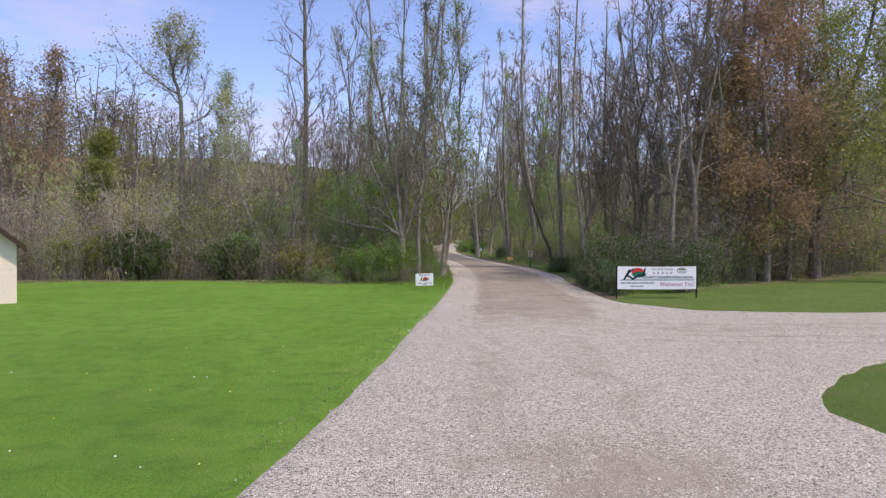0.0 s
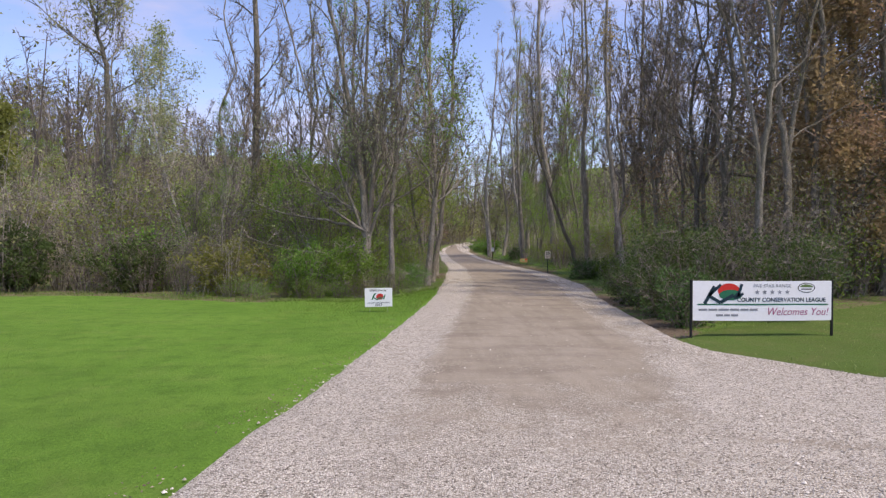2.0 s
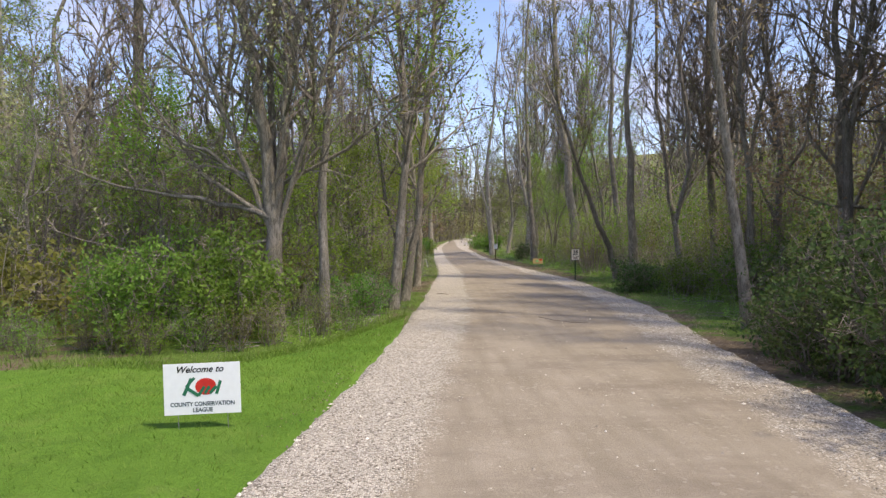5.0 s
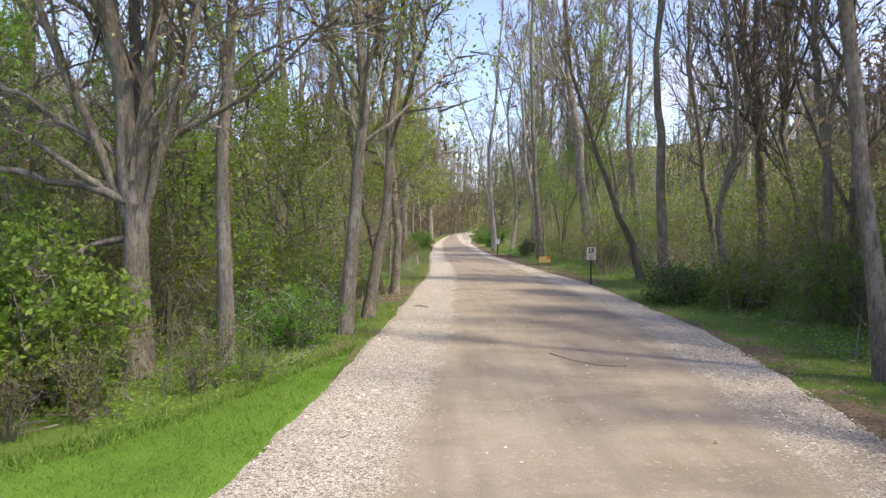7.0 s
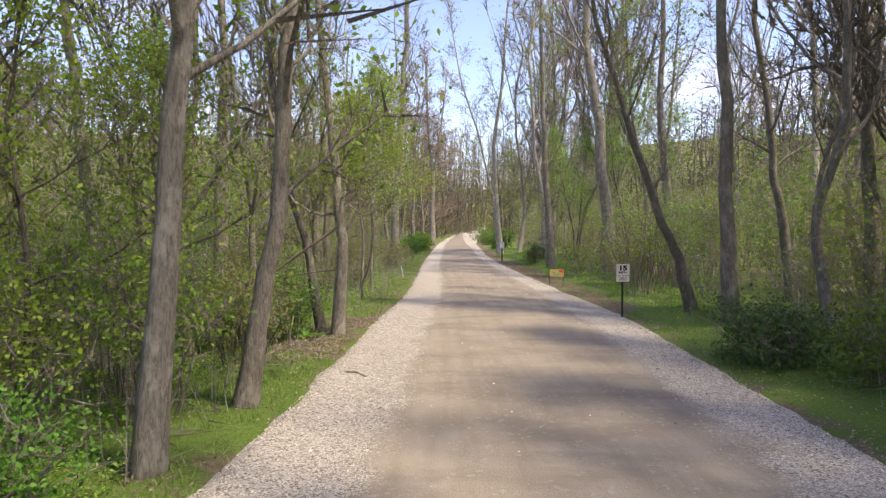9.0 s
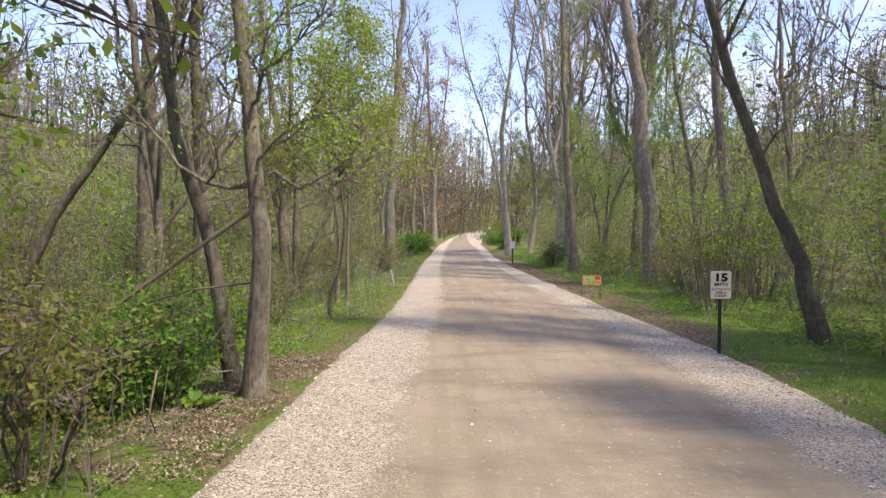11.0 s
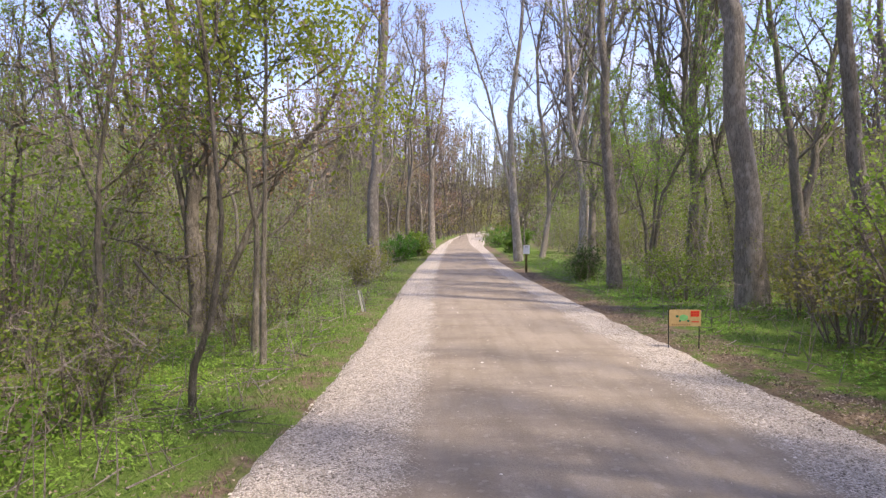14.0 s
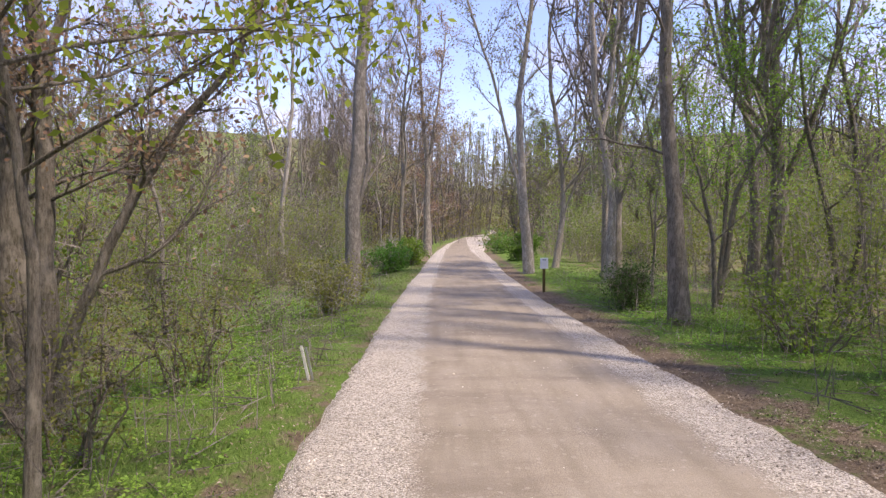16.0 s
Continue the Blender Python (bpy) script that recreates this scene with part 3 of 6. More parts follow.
RIGHT_X = [4.4, 3.5, 3.5, 3.9, 4.8, 6.0, 8.0, 14.0, 40.0, 40.0, 11.0, 8.6, 6.6, 5.35, 5.25, 5.4, 6.05, 6.8, 7.0, 7.18, 7.35, 7.3, 7.1, 6.95, 6.83, 6.68, 6.6, 6.62, 7.05, 7.7, 8.8, 10.3, 12.2, 17, 31]


def lane_left(y):
    return float(np.interp(y, LEFT_Y, LEFT_X))


def lane_right(y):
    return float(np.interp(y, RIGHT_Y, RIGHT_X))


def step(a, b, x):
    t = min(1.0, max(0.0, (x - a) / (b - a)))
    return t * t * (3 - 2 * t)


def land(x, y):
    """Height of the ground: a shallow ditch by the lane in the wood, a rise at its far end and low hills behind the trees."""
    wood = step(27, 34, y)
    l, r = lane_left(y), min(lane_right(y), 8.0)
    z = 1.2 * step(94, 136, y)
    z += -0.34 * wood * step(0.25, 3.0, l - x) + 0.10 * wood * step(0.2, 2.5, x - r)
    z += 0.05 * noise.noise((x * 0.3, y * 0.3, 0)) * step(0.5, 4.0, max(l - x, x - r))
    far = max(l - x - 22, x - r - 22)
    z += 11.5 * step(-12, 24, far) * step(36, 60, y) + 4.0 * step(10, 70, far)
    z += 13.0 * step(135, 215, y)
    return z


def back_left(x):
    return float(np.interp(x, [-60, -16.5, -11.7, -8.2, -4.2, -1.1, 0.2, 1.4], [25.0, 25.8, 27.2, 26.9, 25.3, 24.9, 26.3, 29.6]))


def back_right(x):
    return float(np.interp(x, [4.0, 5.4, 5.9, 10.1, 24.5, 60.0], [18.6, 18.8, 19.4, 22.6, 31.4, 40.0]))


def sheet(name, xs, ys, height, mat, label, category, attribute=None, value=None):
    nx = len(xs)
    v = [(x, y, height(x, y)) for y in ys for x in xs]
    f = [(j * nx + i, j * nx + i + 1, (j + 1) * nx + i + 1, (j + 1) * nx + i) for j in range(len(ys) - 1) for i in range(nx - 1)]
    ob = part(name, v, f, mat, smooth=True)
    if attribute:
        a = ob.data.attributes.new(attribute, "FLOAT", "POINT")
        a.data.foreach_set("value", [value(p[0], p[1]) for p in v])
    return tagged(ob, label, category, kind="structure")


def under(x, y):
    l, r = lane_left(y), lane_right(y)
    return land(x, y) - 0.10 * step(0.0, 0.5, min(x - l, r - x))


def green(x, y):
    """How much low green grows between the dead leaves: most along the verges. By the right-hand bushes the brown also
    stands in for their shade.
    """
    l, r = lane_left(y), min(lane_right(y), 9.0)
    d = max(l - x, x - r)
    near = 0.46 + 0.4 * step(0.1, 0.5, d) * (1 - step(1.8, 5.0, d))
    if x < l and y > 43:
        near -= 0.22 * (1 - step(1.5, 3.5, d))
    if x < l and 35 < y < 39:
        near -= 0.45 * (1 - step(0.8, 1.7, d))
    if x > r and y < 34:
        # the extra 0.3 browns the ground in place of the bushes' deep shade
        near -= (0.08 + 0.3 * (1 - step(26, 29, y))) * (1 - step(0.8, 2.0, d))
    if x > r and y > 40:
        near -= 0.5 * (1 - step(0.5, 1.1, d))
    return near


far_steps = [60, 90, 140, 220, 400, 900, 2500]
gx = [-s for s in far_steps[::-1]] + list(np.arange(-40, 45.1, 0.7)) + far_steps
gy = [-s for s in far_steps[::-1]] + list(np.arange(-40, 20, 2.0)) + list(np.arange(20, 100, 0.7)) + list(np.arange(100, 200, 4.0)) + [220, 260, 400, 900, 2500]
sheet("ground", [float(a) for a in gx], [float(a) for a in gy], under, FLOOR, "woodland floor of dead leaves and low green plants", "ground", "green", green)


def lawn_sheet(name, xs, back, lip, mat):
    rows = 90
    v, f = [], []
    for x in xs:
        b = back(x) + 0.35 * noise.noise((x * 0.7, 3.1, 0)) + 0.15 * noise.noise((x * 2.7, 1.1, 0))
        for j in range(rows + 1):
            y = -40 + (b + 40) * (j / rows) ** 0.7
            z = under(x, y) + 0.032 + (0.0 if j < rows else -0.06)
            v.append((x, y, z))
    n = rows + 1
    f = [(i * n + j, (i + 1) * n + j, (i + 1) * n + j + 1, i * n + j + 1) for i in range(len(xs) - 1) for j in range(rows)]
    return tagged(part(name, v, f, mat, smooth=True), lip, "lawn", kind="structure")


lawn_sheet("lawn", [-60, -45, -35] + [float(a) for a in np.arange(-28, 1.6, 0.35)], back_left, "bright green mown lawn with a few dandelions", LAWN)
lawn_sheet("lawn", [float(a) for a in np.arange(3.0, 26, 0.35)] + [32, 45, 60], back_right, "dull mown grass verge beside the gravel drive", VERGE)


def lane_sheet():
    ys = list(np.arange(-30, 5, 0.8)) + list(np.arange(5, 60, 0.14)) + list(np.arange(60, 170, 0.9))
    cols = 44
    v, f, packed = [], [], []
    for y in ys:
        amp = 0.3 + 0.4 * step(19, 28, y)
        wl_ = 0.11 * noise.noise((y * 0.9, 0.3, 0)) + 0.09 * noise.noise((y * 2.9, 7.7, 0)) + 0.05 * noise.noise((y * 7.3, 1.7, 0))
        wr_ = 0.11 * noise.noise((y * 0.8, 5.3, 0)) + 0.09 * noise.noise((y * 2.7, 2.7, 0)) + 0.05 * noise.noise((y * 7.1, 3.7, 0))
        l, r = lane_left(y) + wl_ * amp, lane_right(y) + wr_ * amp
        mid_r, m_ = min(r, 7.2), min(r - 0.5, 7.2)
        mid_r = min(mid_r, 4.6 + 2.6 * step(14, 24, y))
        c, half = (l + mid_r) / 2, (mid_r - l) / 2
        for i in range(cols + 1):
            s = i / cols
            x = l + (m_ - l) * s / 0.8 if s < 0.8 else m_ + (r - m_) * (s - 0.8) / 0.2
            edge = min(x - l, r - x)
            crown = 0.03 * (1 - min(1.0, abs(x - c) / half) ** 2)
            z = land(x, y) + 0.028 + crown - 0.09 * (1 - step(0.0, 0.12, edge))
            z += 0.012 * noise.noise((x * 1.3, y * 0.8, 0))
            v.append((x, y, z))
            u = (x - c) / half
            wood_part = step(9.5, 18, y)
            p = wood_part * (1.0 - step(0.44, 0.74, abs(u - 0.04))) * 0.98
            p = max(p, 0.66 * math.exp(-((x - 0.75) / 1.25) ** 2 - ((y - 5.0) / 1.7) ** 2))
            for wheel in (-0.35, 1.15):
                p = max(p, 0.38 * (1 - wood_part) * math.exp(-((x - (wheel + 0.16 * (y - 5))) / 0.42) ** 2))
            for bend, wide in ((10.6, 0.1), (11.3, 0.1), (12.9, 0.12)):
                p = max(p, 0.62 * math.exp(-((y - bend - 0.9 * math.exp(-(x - 2.0) * 0.5)) / wide) ** 2) * step(2.2, 3.8, x) * (1 - step(13, 20, x)))
            p = max(p, 0.5 * (1 - wood_part) * math.exp(-((y - 12.4) / 0.55) ** 2) * step(2.5, 4.5, x))
            p = max(p, 0.2 * step(26, 36, y))
            # more of the darker earth colour on the right shoulder, less past y 26
            p = max(p, 0.5 * math.exp(-((x - (min(r, 8.0) - 0.9)) / 0.95) ** 2) * step(14.5, 18, y) * (1 - 0.6 * step(26, 33, y)))
            packed.append(p)
    n = cols + 1
    f = [(j * n + i, j * n + i + 1, (j + 1) * n + i + 1, (j + 1) * n + i) for j in range(len(ys) - 1) for i in range(cols)]
    ob = part("road", v, f, GRAVEL, smooth=True)
    a = ob.data.attributes.new("packed", "FLOAT", "POINT")
    a.data.foreach_set("value", packed)
    return tagged(ob, "pale gravel lane with a packed earth middle", "road", kind="structure")


lane_sheet()


# ---- signs along the lane ----
def yard_sign():
    t = thing("yard_sign", "small white welcome sign on wire legs in the lawn", "sign", pose(-0.05, 22.33, land(-0.05, 22.33), 0, 0, 0) )
    w, z0, z1 = 0.31, 0.155, 0.58
    board = part("board", *outline_data([(-w, z1), (w, z1), (w, z0), (-w, z0)], -0.003, 0.003), WHITE, t, at=pose(0, 0, 0, 0, -1.2, 3))
    for s in (-0.2, 0.2):
        legs = Tubes()
        legs.add([(s, s * 0.0524 + 0.009, -0.1), (s - 0.012, s * 0.0524 + 0.009, 0.35)], [0.0035, 0.0035], 6)
        part("leg", legs.v, legs.f, STEEL, t)
    f = -0.0042
    lettering("Welcome to", 0.075, -0.02, 0.505, f, BLACK, board, shear=0.35)
    part("emblem_disc", *outline_data(ellipse(0.03, 0.385, 0.085, 0.07), f - 0.0005, f + 0.0008), RED, board)
    for k, (x0, z0_, x1, z1_, r) in enumerate([(-0.15, 0.315, -0.085, 0.455, 0.014), (-0.13, 0.385, -0.06, 0.46, 0.011), (-0.12, 0.375, -0.03, 0.31, 0.013),
                                              (-0.03, 0.31, 0.02, 0.385, 0.012), (0.02, 0.325, 0.06, 0.385, 0.012), (0.06, 0.325, 0.115, 0.385, 0.012), (0.115, 0.32, 0.15, 0.43, 0.012)]):
        dx, dz = x1 - x0, z1_ - z0_
        ln = math.hypot(dx, dz)
        px, pz = -dz / ln * r, dx / ln * r
        part("emblem_stroke", *outline_data([(x0 + px, z0_ + pz), (x1 + px, z1_ + pz), (x1 - px, z1_ - pz), (x0 - px, z0_ - pz)], f - 0.0018 - 0.0002 * k, f - 0.0006), GREEN_INK, board)
    lettering("COUNTY CONSERVATION", 0.05, 0.0, 0.225, f, NAVY, board, stretch=0.86)
    lettering("LEAGUE", 0.05, 0.0, 0.175, f, NAVY, board, stretch=0.9)


def star(cx, cz, r):
    return [(cx + (r if i % 2 == 0 else r * 0.42) * math.sin(math.pi * i / 5), cz + (r if i % 2 == 0 else r * 0.42) * math.cos(math.pi * i / 5)) for i in range(10)]


def banner():
    t = thing("banner_sign", "long white vinyl welcome banner strung between two black posts", "banner", pose(6.72, 18.62, land(6.72, 18.62), 0, 0, 0))
    w, z0, z1 = 1.2, 0.31, 0.985
    nx, nz = 40, 8
    v, f = [], []
    for j in range(nz + 1):
        for i in range(nx + 1):
            a, b = i / nx, j / nz
            v.append((-w + 2 * w * a, -0.004 - 0.0015 * math.sin(a * 9 + b * 2) * math.sin(math.pi * a), z0 + (z1 - z0) * b - 0.012 * math.sin(math.pi * a) * (1 - abs(2 * b - 1) * 0.2)))
    f = [(j * (nx + 1) + i, j * (nx + 1) + i + 1, (j + 1) * (nx + 1) + i + 1, (j + 1) * (nx + 1) + i) for j in range(nz) for i in range(nx)]
    sheet_ob = part("vinyl_sheet", v, f, WHITE, t, smooth=True)
    for x in (-w - 0.02, w + 0.02):
        part("post", *box_data(x - 0.018, x + 0.018, 0.0, 0.036, -0.15, 1.0, 0.004), BLACK, t)
    for z in (z0 + 0.02, z1 - 0.02):
        tie = Tubes()
        tie.add([(-w - 0.02, 0.01, z), (0, 0.014, z - 0.01), (w + 0.02, 0.01, z)], [0.006] * 3, 6)
        part("rope", tie.v, tie.f, BLACK, t)
    y = -0.0075
    zc = lambda q: z0 + (z1 - z0) * q  # noqa: E731
    part("emblem_disc", *outline_data(ellipse(-0.58, zc(0.74), 0.19, 0.13), y, y + 0.001), RED, sheet_ob)
    part("emblem_shade", *outline_data(ellipse(-0.55, zc(0.64), 0.2, 0.09), y - 0.0015, y - 0.0005), GREEN_INK, sheet_ob)
    for x0, q0, x1, q1, r in [(-1.0, 0.42, -0.83, 0.86, 0.03), (-0.93, 0.62, -0.72, 0.9, 0.024), (-0.9, 0.6, -0.72, 0.44, 0.028), (-0.72, 0.46, -0.5, 0.64, 0.03),
                              (-0.5, 0.56, -0.4, 0.7, 0.028), (-0.42, 0.6, -0.36, 0.92, 0.025), (-0.46, 0.56, -0.33, 0.68, 0.022)]:
        dx, dz = x1 - x0, zc(q1) - zc(q0)
        ln = math.hypot(dx, dz)
        px, pz = -dz / ln * r, dx / ln * r
        part("emblem_stroke", *outline_data([(x0 + px, zc(q0) + pz), (x1 + px, zc(q1) + pz), (x1 - px, zc(q1) - pz), (x0 - px, zc(q0) - pz)], y - 0.003, y - 0.002), NAVY, sheet_ob)
    lettering("FIVE STAR RANGE", 0.082, 0.17, zc(0.83), y, GREY_INK, sheet_ob, bold=0.0)
    for i in range(5):
        part("star", *outline_data(star(-0.09 + i * 0.13, zc(0.71), 0.045), y, y + 0.001), GREY_INK, sheet_ob)
    part("badge", *outline_data(ellipse(0.76, zc(0.82), 0.15, 0.085), y, y + 0.001), BLACK, sheet_ob)
    part("badge_field", *outline_data(ellipse(0.76, zc(0.82), 0.135, 0.072), y - 0.002, y - 0.001), WHITE, sheet_ob)
    part("badge_hill", *outline_data(ellipse(0.76, zc(0.82), 0.12, 0.06, 20, 5, 175), y - 0.004, y - 0.003), plain("olive ink", (0.13, 0.2, 0.07), 0.6), sheet_ob)
    part("badge_band", *outline_data(rounded(0.67, 0.85, zc(0.775), zc(0.8), 0.006), y - 0.004, y - 0.003), BLACK, sheet_ob)
    lettering("COUNTY CONSERVATION LEAGUE", 0.098, 0.33, zc(0.47), y, NAVY, sheet_ob, stretch=0.98)
    part("rule", *outline_data([(-1.12, zc(0.42)), (1.14, zc(0.42)), (1.14, zc(0.385)), (-1.12, zc(0.385))], y, y + 0.001), GREEN_INK, sheet_ob)
    for x0, x1, q in ((-1.1, -0.95, 0.27), (-0.93, -0.78, 0.27), (-0.76, -0.58, 0.27), (-0.56, -0.4, 0.27), (-0.38, -0.24, 0.27), (-0.22, -0.08, 0.27),
                      (-0.8, -0.68, 0.13), (-0.66, -0.56, 0.13), (-0.54, -0.42, 0.13)):
        part("text_bar", *outline_data([(x0, zc(q + 0.025)), (x1, zc(q + 0.025)), (x1, zc(q - 0.025)), (x0, zc(q - 0.025))], y, y + 0.001), GREY_INK, sheet_ob)
    lettering("Welcomes You!", 0.185, 0.6, zc(0.13), y, PINK_INK, sheet_ob, shear=0.3, stretch=0.88, bold=-0.004)


def speed_sign():
    t = thing("speed_sign", "small cream speed sign on a green steel post at the verge", "sign", pose(7.22, 38.96, land(7.22, 38.96), 0, 0, 0))
    b = land(7.22, 38.96)
    z1, z0, w = 1.14 - b, 0.768 - b, 0.138
    board = part("board", *outline_data(rounded(-w, w, z0, z1, 0.022), -0.003, 0.003), plain("cream sign board", (0.82, 0.73, 0.57), 0.5, 0, 0.03), t)
    pv = [(-0.022, 0.03), (-0.012, 0.03), (-0.008, 0.008), (0.008, 0.008), (0.012, 0.03), (0.022, 0.03), (0.014, 0.004), (-0.014, 0.004)]
    v = [(x, y, -0.3) for x, y in pv] + [(x, y, z1 - 0.03) for x, y in pv]
    k = len(pv)
    part("post", v, [[i, (i + 1) % k, (i + 1) % k + k, i + k] for i in range(k)] + [list(range(k, 2 * k))], POST_GREEN, t)
    for z in (z1 - 0.045, z0 + 0.03):
        bolt = Tubes()
        bolt.add([(0, -0.003, z), (0, -0.008, z)], [0.006, 0.005], 8)
        part("bolt", bolt.v, bolt.f, STEEL, t)
    y = -0.0042
    lettering("15", 0.142, 0.0, z1 - 0.135, y, BLACK, board, stretch=1.3, bold=0.05)
    lettering("MPH", 0.07, 0.0, z1 - 0.203, y, BLACK, board, stretch=1.3, bold=0.008)
    brown = plain("red-brown ink", (0.17, 0.05, 0.035), 0.6)
    lettering("WATCH FOR", 0.043, 0.0, z1 - 0.262, y, brown, board, stretch=1.0, bold=0.008)
    lettering("DEER &", 0.043, 0.0, z1 - 0.305, y, brown, board, stretch=1.05)
    lettering("TURKEY", 0.043, 0.0, z1 - 0.348, y, brown, board, stretch=1.05)


def notice_board():
    g = land(7.09, 45.51)
    t = thing("notice_sign", "low tan notice board on two thin black legs at the verge", "sign", pose(7.09, 45.51, g, 0, 0, 0))
    z1, z0, w = 0.577 - g, 0.343 - g, 0.225
    board = part("board", *outline_data([(-w, z1), (w, z1), (w, z0), (-w, z0)], -0.004, 0.004), TAN, t)
    for x in (-w - 0.004, w - 0.02):
        leg = Tubes()
        leg.add([(x, 0.008, -0.2), (x, 0.008, z1)], [0.007, 0.007], 6)
        part("leg", leg.v, leg.f, BLACK, t)
    y = -0.0055
    part("tree_emblem", *outline_data(ellipse(-0.02, z0 + 0.12, 0.062, 0.045), y, y + 0.001), plain("pale green ink", (0.16, 0.45, 0.16), 0.6), board)
    for x, z, r in ((-0.115, z0 + 0.14, 0.02), (-0.075, z0 + 0.075, 0.016), (0.045, z0 + 0.075, 0.018)):
        part("emblem_dot", *outline_data(ellipse(x, z, r, r * 0.85, 14), y - 0.002, y - 0.001), GREEN_INK, board)
    part("red_panel", *outline_data([(0.075, z1 - 0.015), (0.2, z1 - 0.015), (0.2, z1 - 0.1), (0.075, z1 - 0.1)], y, y + 0.001), plain("orange-red ink", (0.62, 0.09, 0.03), 0.6), board)
    for zz in (z1 - 0.036, z1 - 0.076):
        for x0, x1 in ((0.083, 0.115), (0.122, 0.155), (0.162, 0.192)):
            part("text_bar", *outline_data([(x0, zz + 0.01), (x1, zz + 0.01), (x1, zz - 0.01), (x0, zz - 0.01)], y - 0.002, y - 0.001), RED, board)
    part("text_bar", *outline_data([(0.09, z0 + 0.07), (0.195, z0 + 0.07), (0.195, z0 + 0.055), (0.09, z0 + 0.055)], y, y + 0.001), RED, board)
    for i in range(9):
        part("text_bar", *outline_data([(-0.19 + i * 0.03, z0 + 0.034), (-0.17 + i * 0.03, z0 + 0.034), (-0.17 + i * 0.03, z0 + 0.012), (-0.19 + i * 0.03, z0 + 0.012)], y, y + 0.001), plain("faded brown ink", (0.3, 0.19, 0.09), 0.7) if i == 0 else bpy.data.materials["faded brown ink"], board)


def post_sign():
    g = land(6.92, 60.76)
    t = thing("post_sign", "blank white panel on a short olive wooden post", "sign", pose(6.92, 60.76, g, 0, 0, 0))
    part("panel", *outline_data(rounded(-0.125, 0.125, 0.74 - g, 1.08 - g, 0.012), -0.006, 0.002), WHITE, t)
    part("text_bar", *outline_data([(-0.06, 1.03 - g), (0.06, 1.03 - g), (0.06, 1.0 - g), (-0.06, 1.0 - g)], -0.0085, -0.0075), GREY_INK, t)
    part("post", *box_data(-0.04, 0.04, 0.003, 0.08, -0.3, 1.02 - g, 0.006), WOOD_POST, t)


def verge_stake():
    t = thing("marker_stake", "pair of pale weathered stakes leaning in the grass verge", "stake", pose(2.02, 49.65, land(2.02, 49.65), 0, -12, 0))
    part("stake", *box_data(-0.055, -0.018, -0.012, 0.012, -0.15, 0.46, 0.004), STAKE_MAT, t)
    part("stake", *box_data(0.0, 0.03, 0.0, 0.02, -0.15, 0.43, 0.004), plain("grey stake", (0.26, 0.27, 0.25), 0.85, 0, 0.2), t)


def shed():
    t = thing("shed", "small cream-sided shed with a dark brown gable roof", "shed", pose(-11.15, 18.0, 0, 0, 0, 33))
    w, d, eave, ridge = 3.6, 5.0, 1.62, 3.15
    wall_pts = [(-w, -0.1), (-w, eave), (-w / 2, ridge), (0, eave), (0, -0.1)]
    part("gable_wall", *outline_data(wall_pts, 0.0, 0.12), CREAM, t)
    part("gable_wall", *outline_data(wall_pts, d - 0.12, d), CREAM, t)
    part("side_wall", *box_data(-0.12, -0.002, 0.12, d - 0.12, -0.1, eave), CREAM, t)
    part("side_wall", *box_data(-w + 0.002, -w + 0.12, 0.12, d - 0.12, -0.1, eave), CREAM, t)
    for i in range(8):
        z = 0.12 + i * 0.2
        part("siding_board", *box_data(-w + 0.01, -0.01, -0.012, -0.001, z - 0.198, z - 0.0005, 0.001), CREAM, t)
    part("corner_board", *box_data(-0.09, 0.014, -0.02, 0.02, -0.08, eave - 0.02, 0.003), CREAM, t)
    s = (ridge - eave) / (w / 2)
    for sx, name in ((1, "roof_slope"), (-1, "roof_slope")):
        o = 0.22
        if sx > 0:
            a, b = (o, eave - s * o + 0.03), (-w / 2, ridge + 0.03)
        else:
            a, b = (-w / 2, ridge + 0.03), (-w - o, eave - s * o + 0.03)
        pts = [a, b, (b[0], b[1] + 0.09), (a[0], a[1] + 0.09)]
        part(name, *outline_data(pts[::-1], -0.25, d + 0.25), SHINGLE, t)
        part("fascia", *outline_data([(p[0], p[1] - (0.07 if i < 2 else 0.005)) for i, p in enumerate(pts)][::-1], -0.285, -0.252), BROWN, t)


yard_sign()
banner()
speed_sign()
notice_board()
post_sign()
verge_stake()
shed()


# ---- the single trees near the lane ----
def rel(base, *pts):
    """Stem points (x, z) in the plane across the lane, from the tree's foot; y drifts a little."""
    bx, by = base
    foot = pts[0][0] - bx if pts[0][1] < 0.6 else 0.0
    return [(foot * 0.8, 0, -0.3)] + [(x - bx, (z - 0) * dy, z - land(bx, by)) for x, z, dy in [(p + (0.0,))[:3] for p in pts]]


def place(base):
    return pose(base[0], base[1], land(*base))


def lone(seed, base, tops, label, bark=None, twig=None, leaf_mat=None, category="tree", **kw):
    """A tree on its foot with one or more stems; tops: per stem (points, base radius, top radius)."""
    stems = [(rel(base, *pts), r0, r1) for pts, r0, r1 in tops]
    extra = [(rel(base, *pts)[1:], r) for pts, r in kw.pop("low", ())]
    return make_tree(tree_parts(seed, stems, bark or BARK, twig or TWIG, leaf_mat, extra=extra, **kw), label, category, place(base))


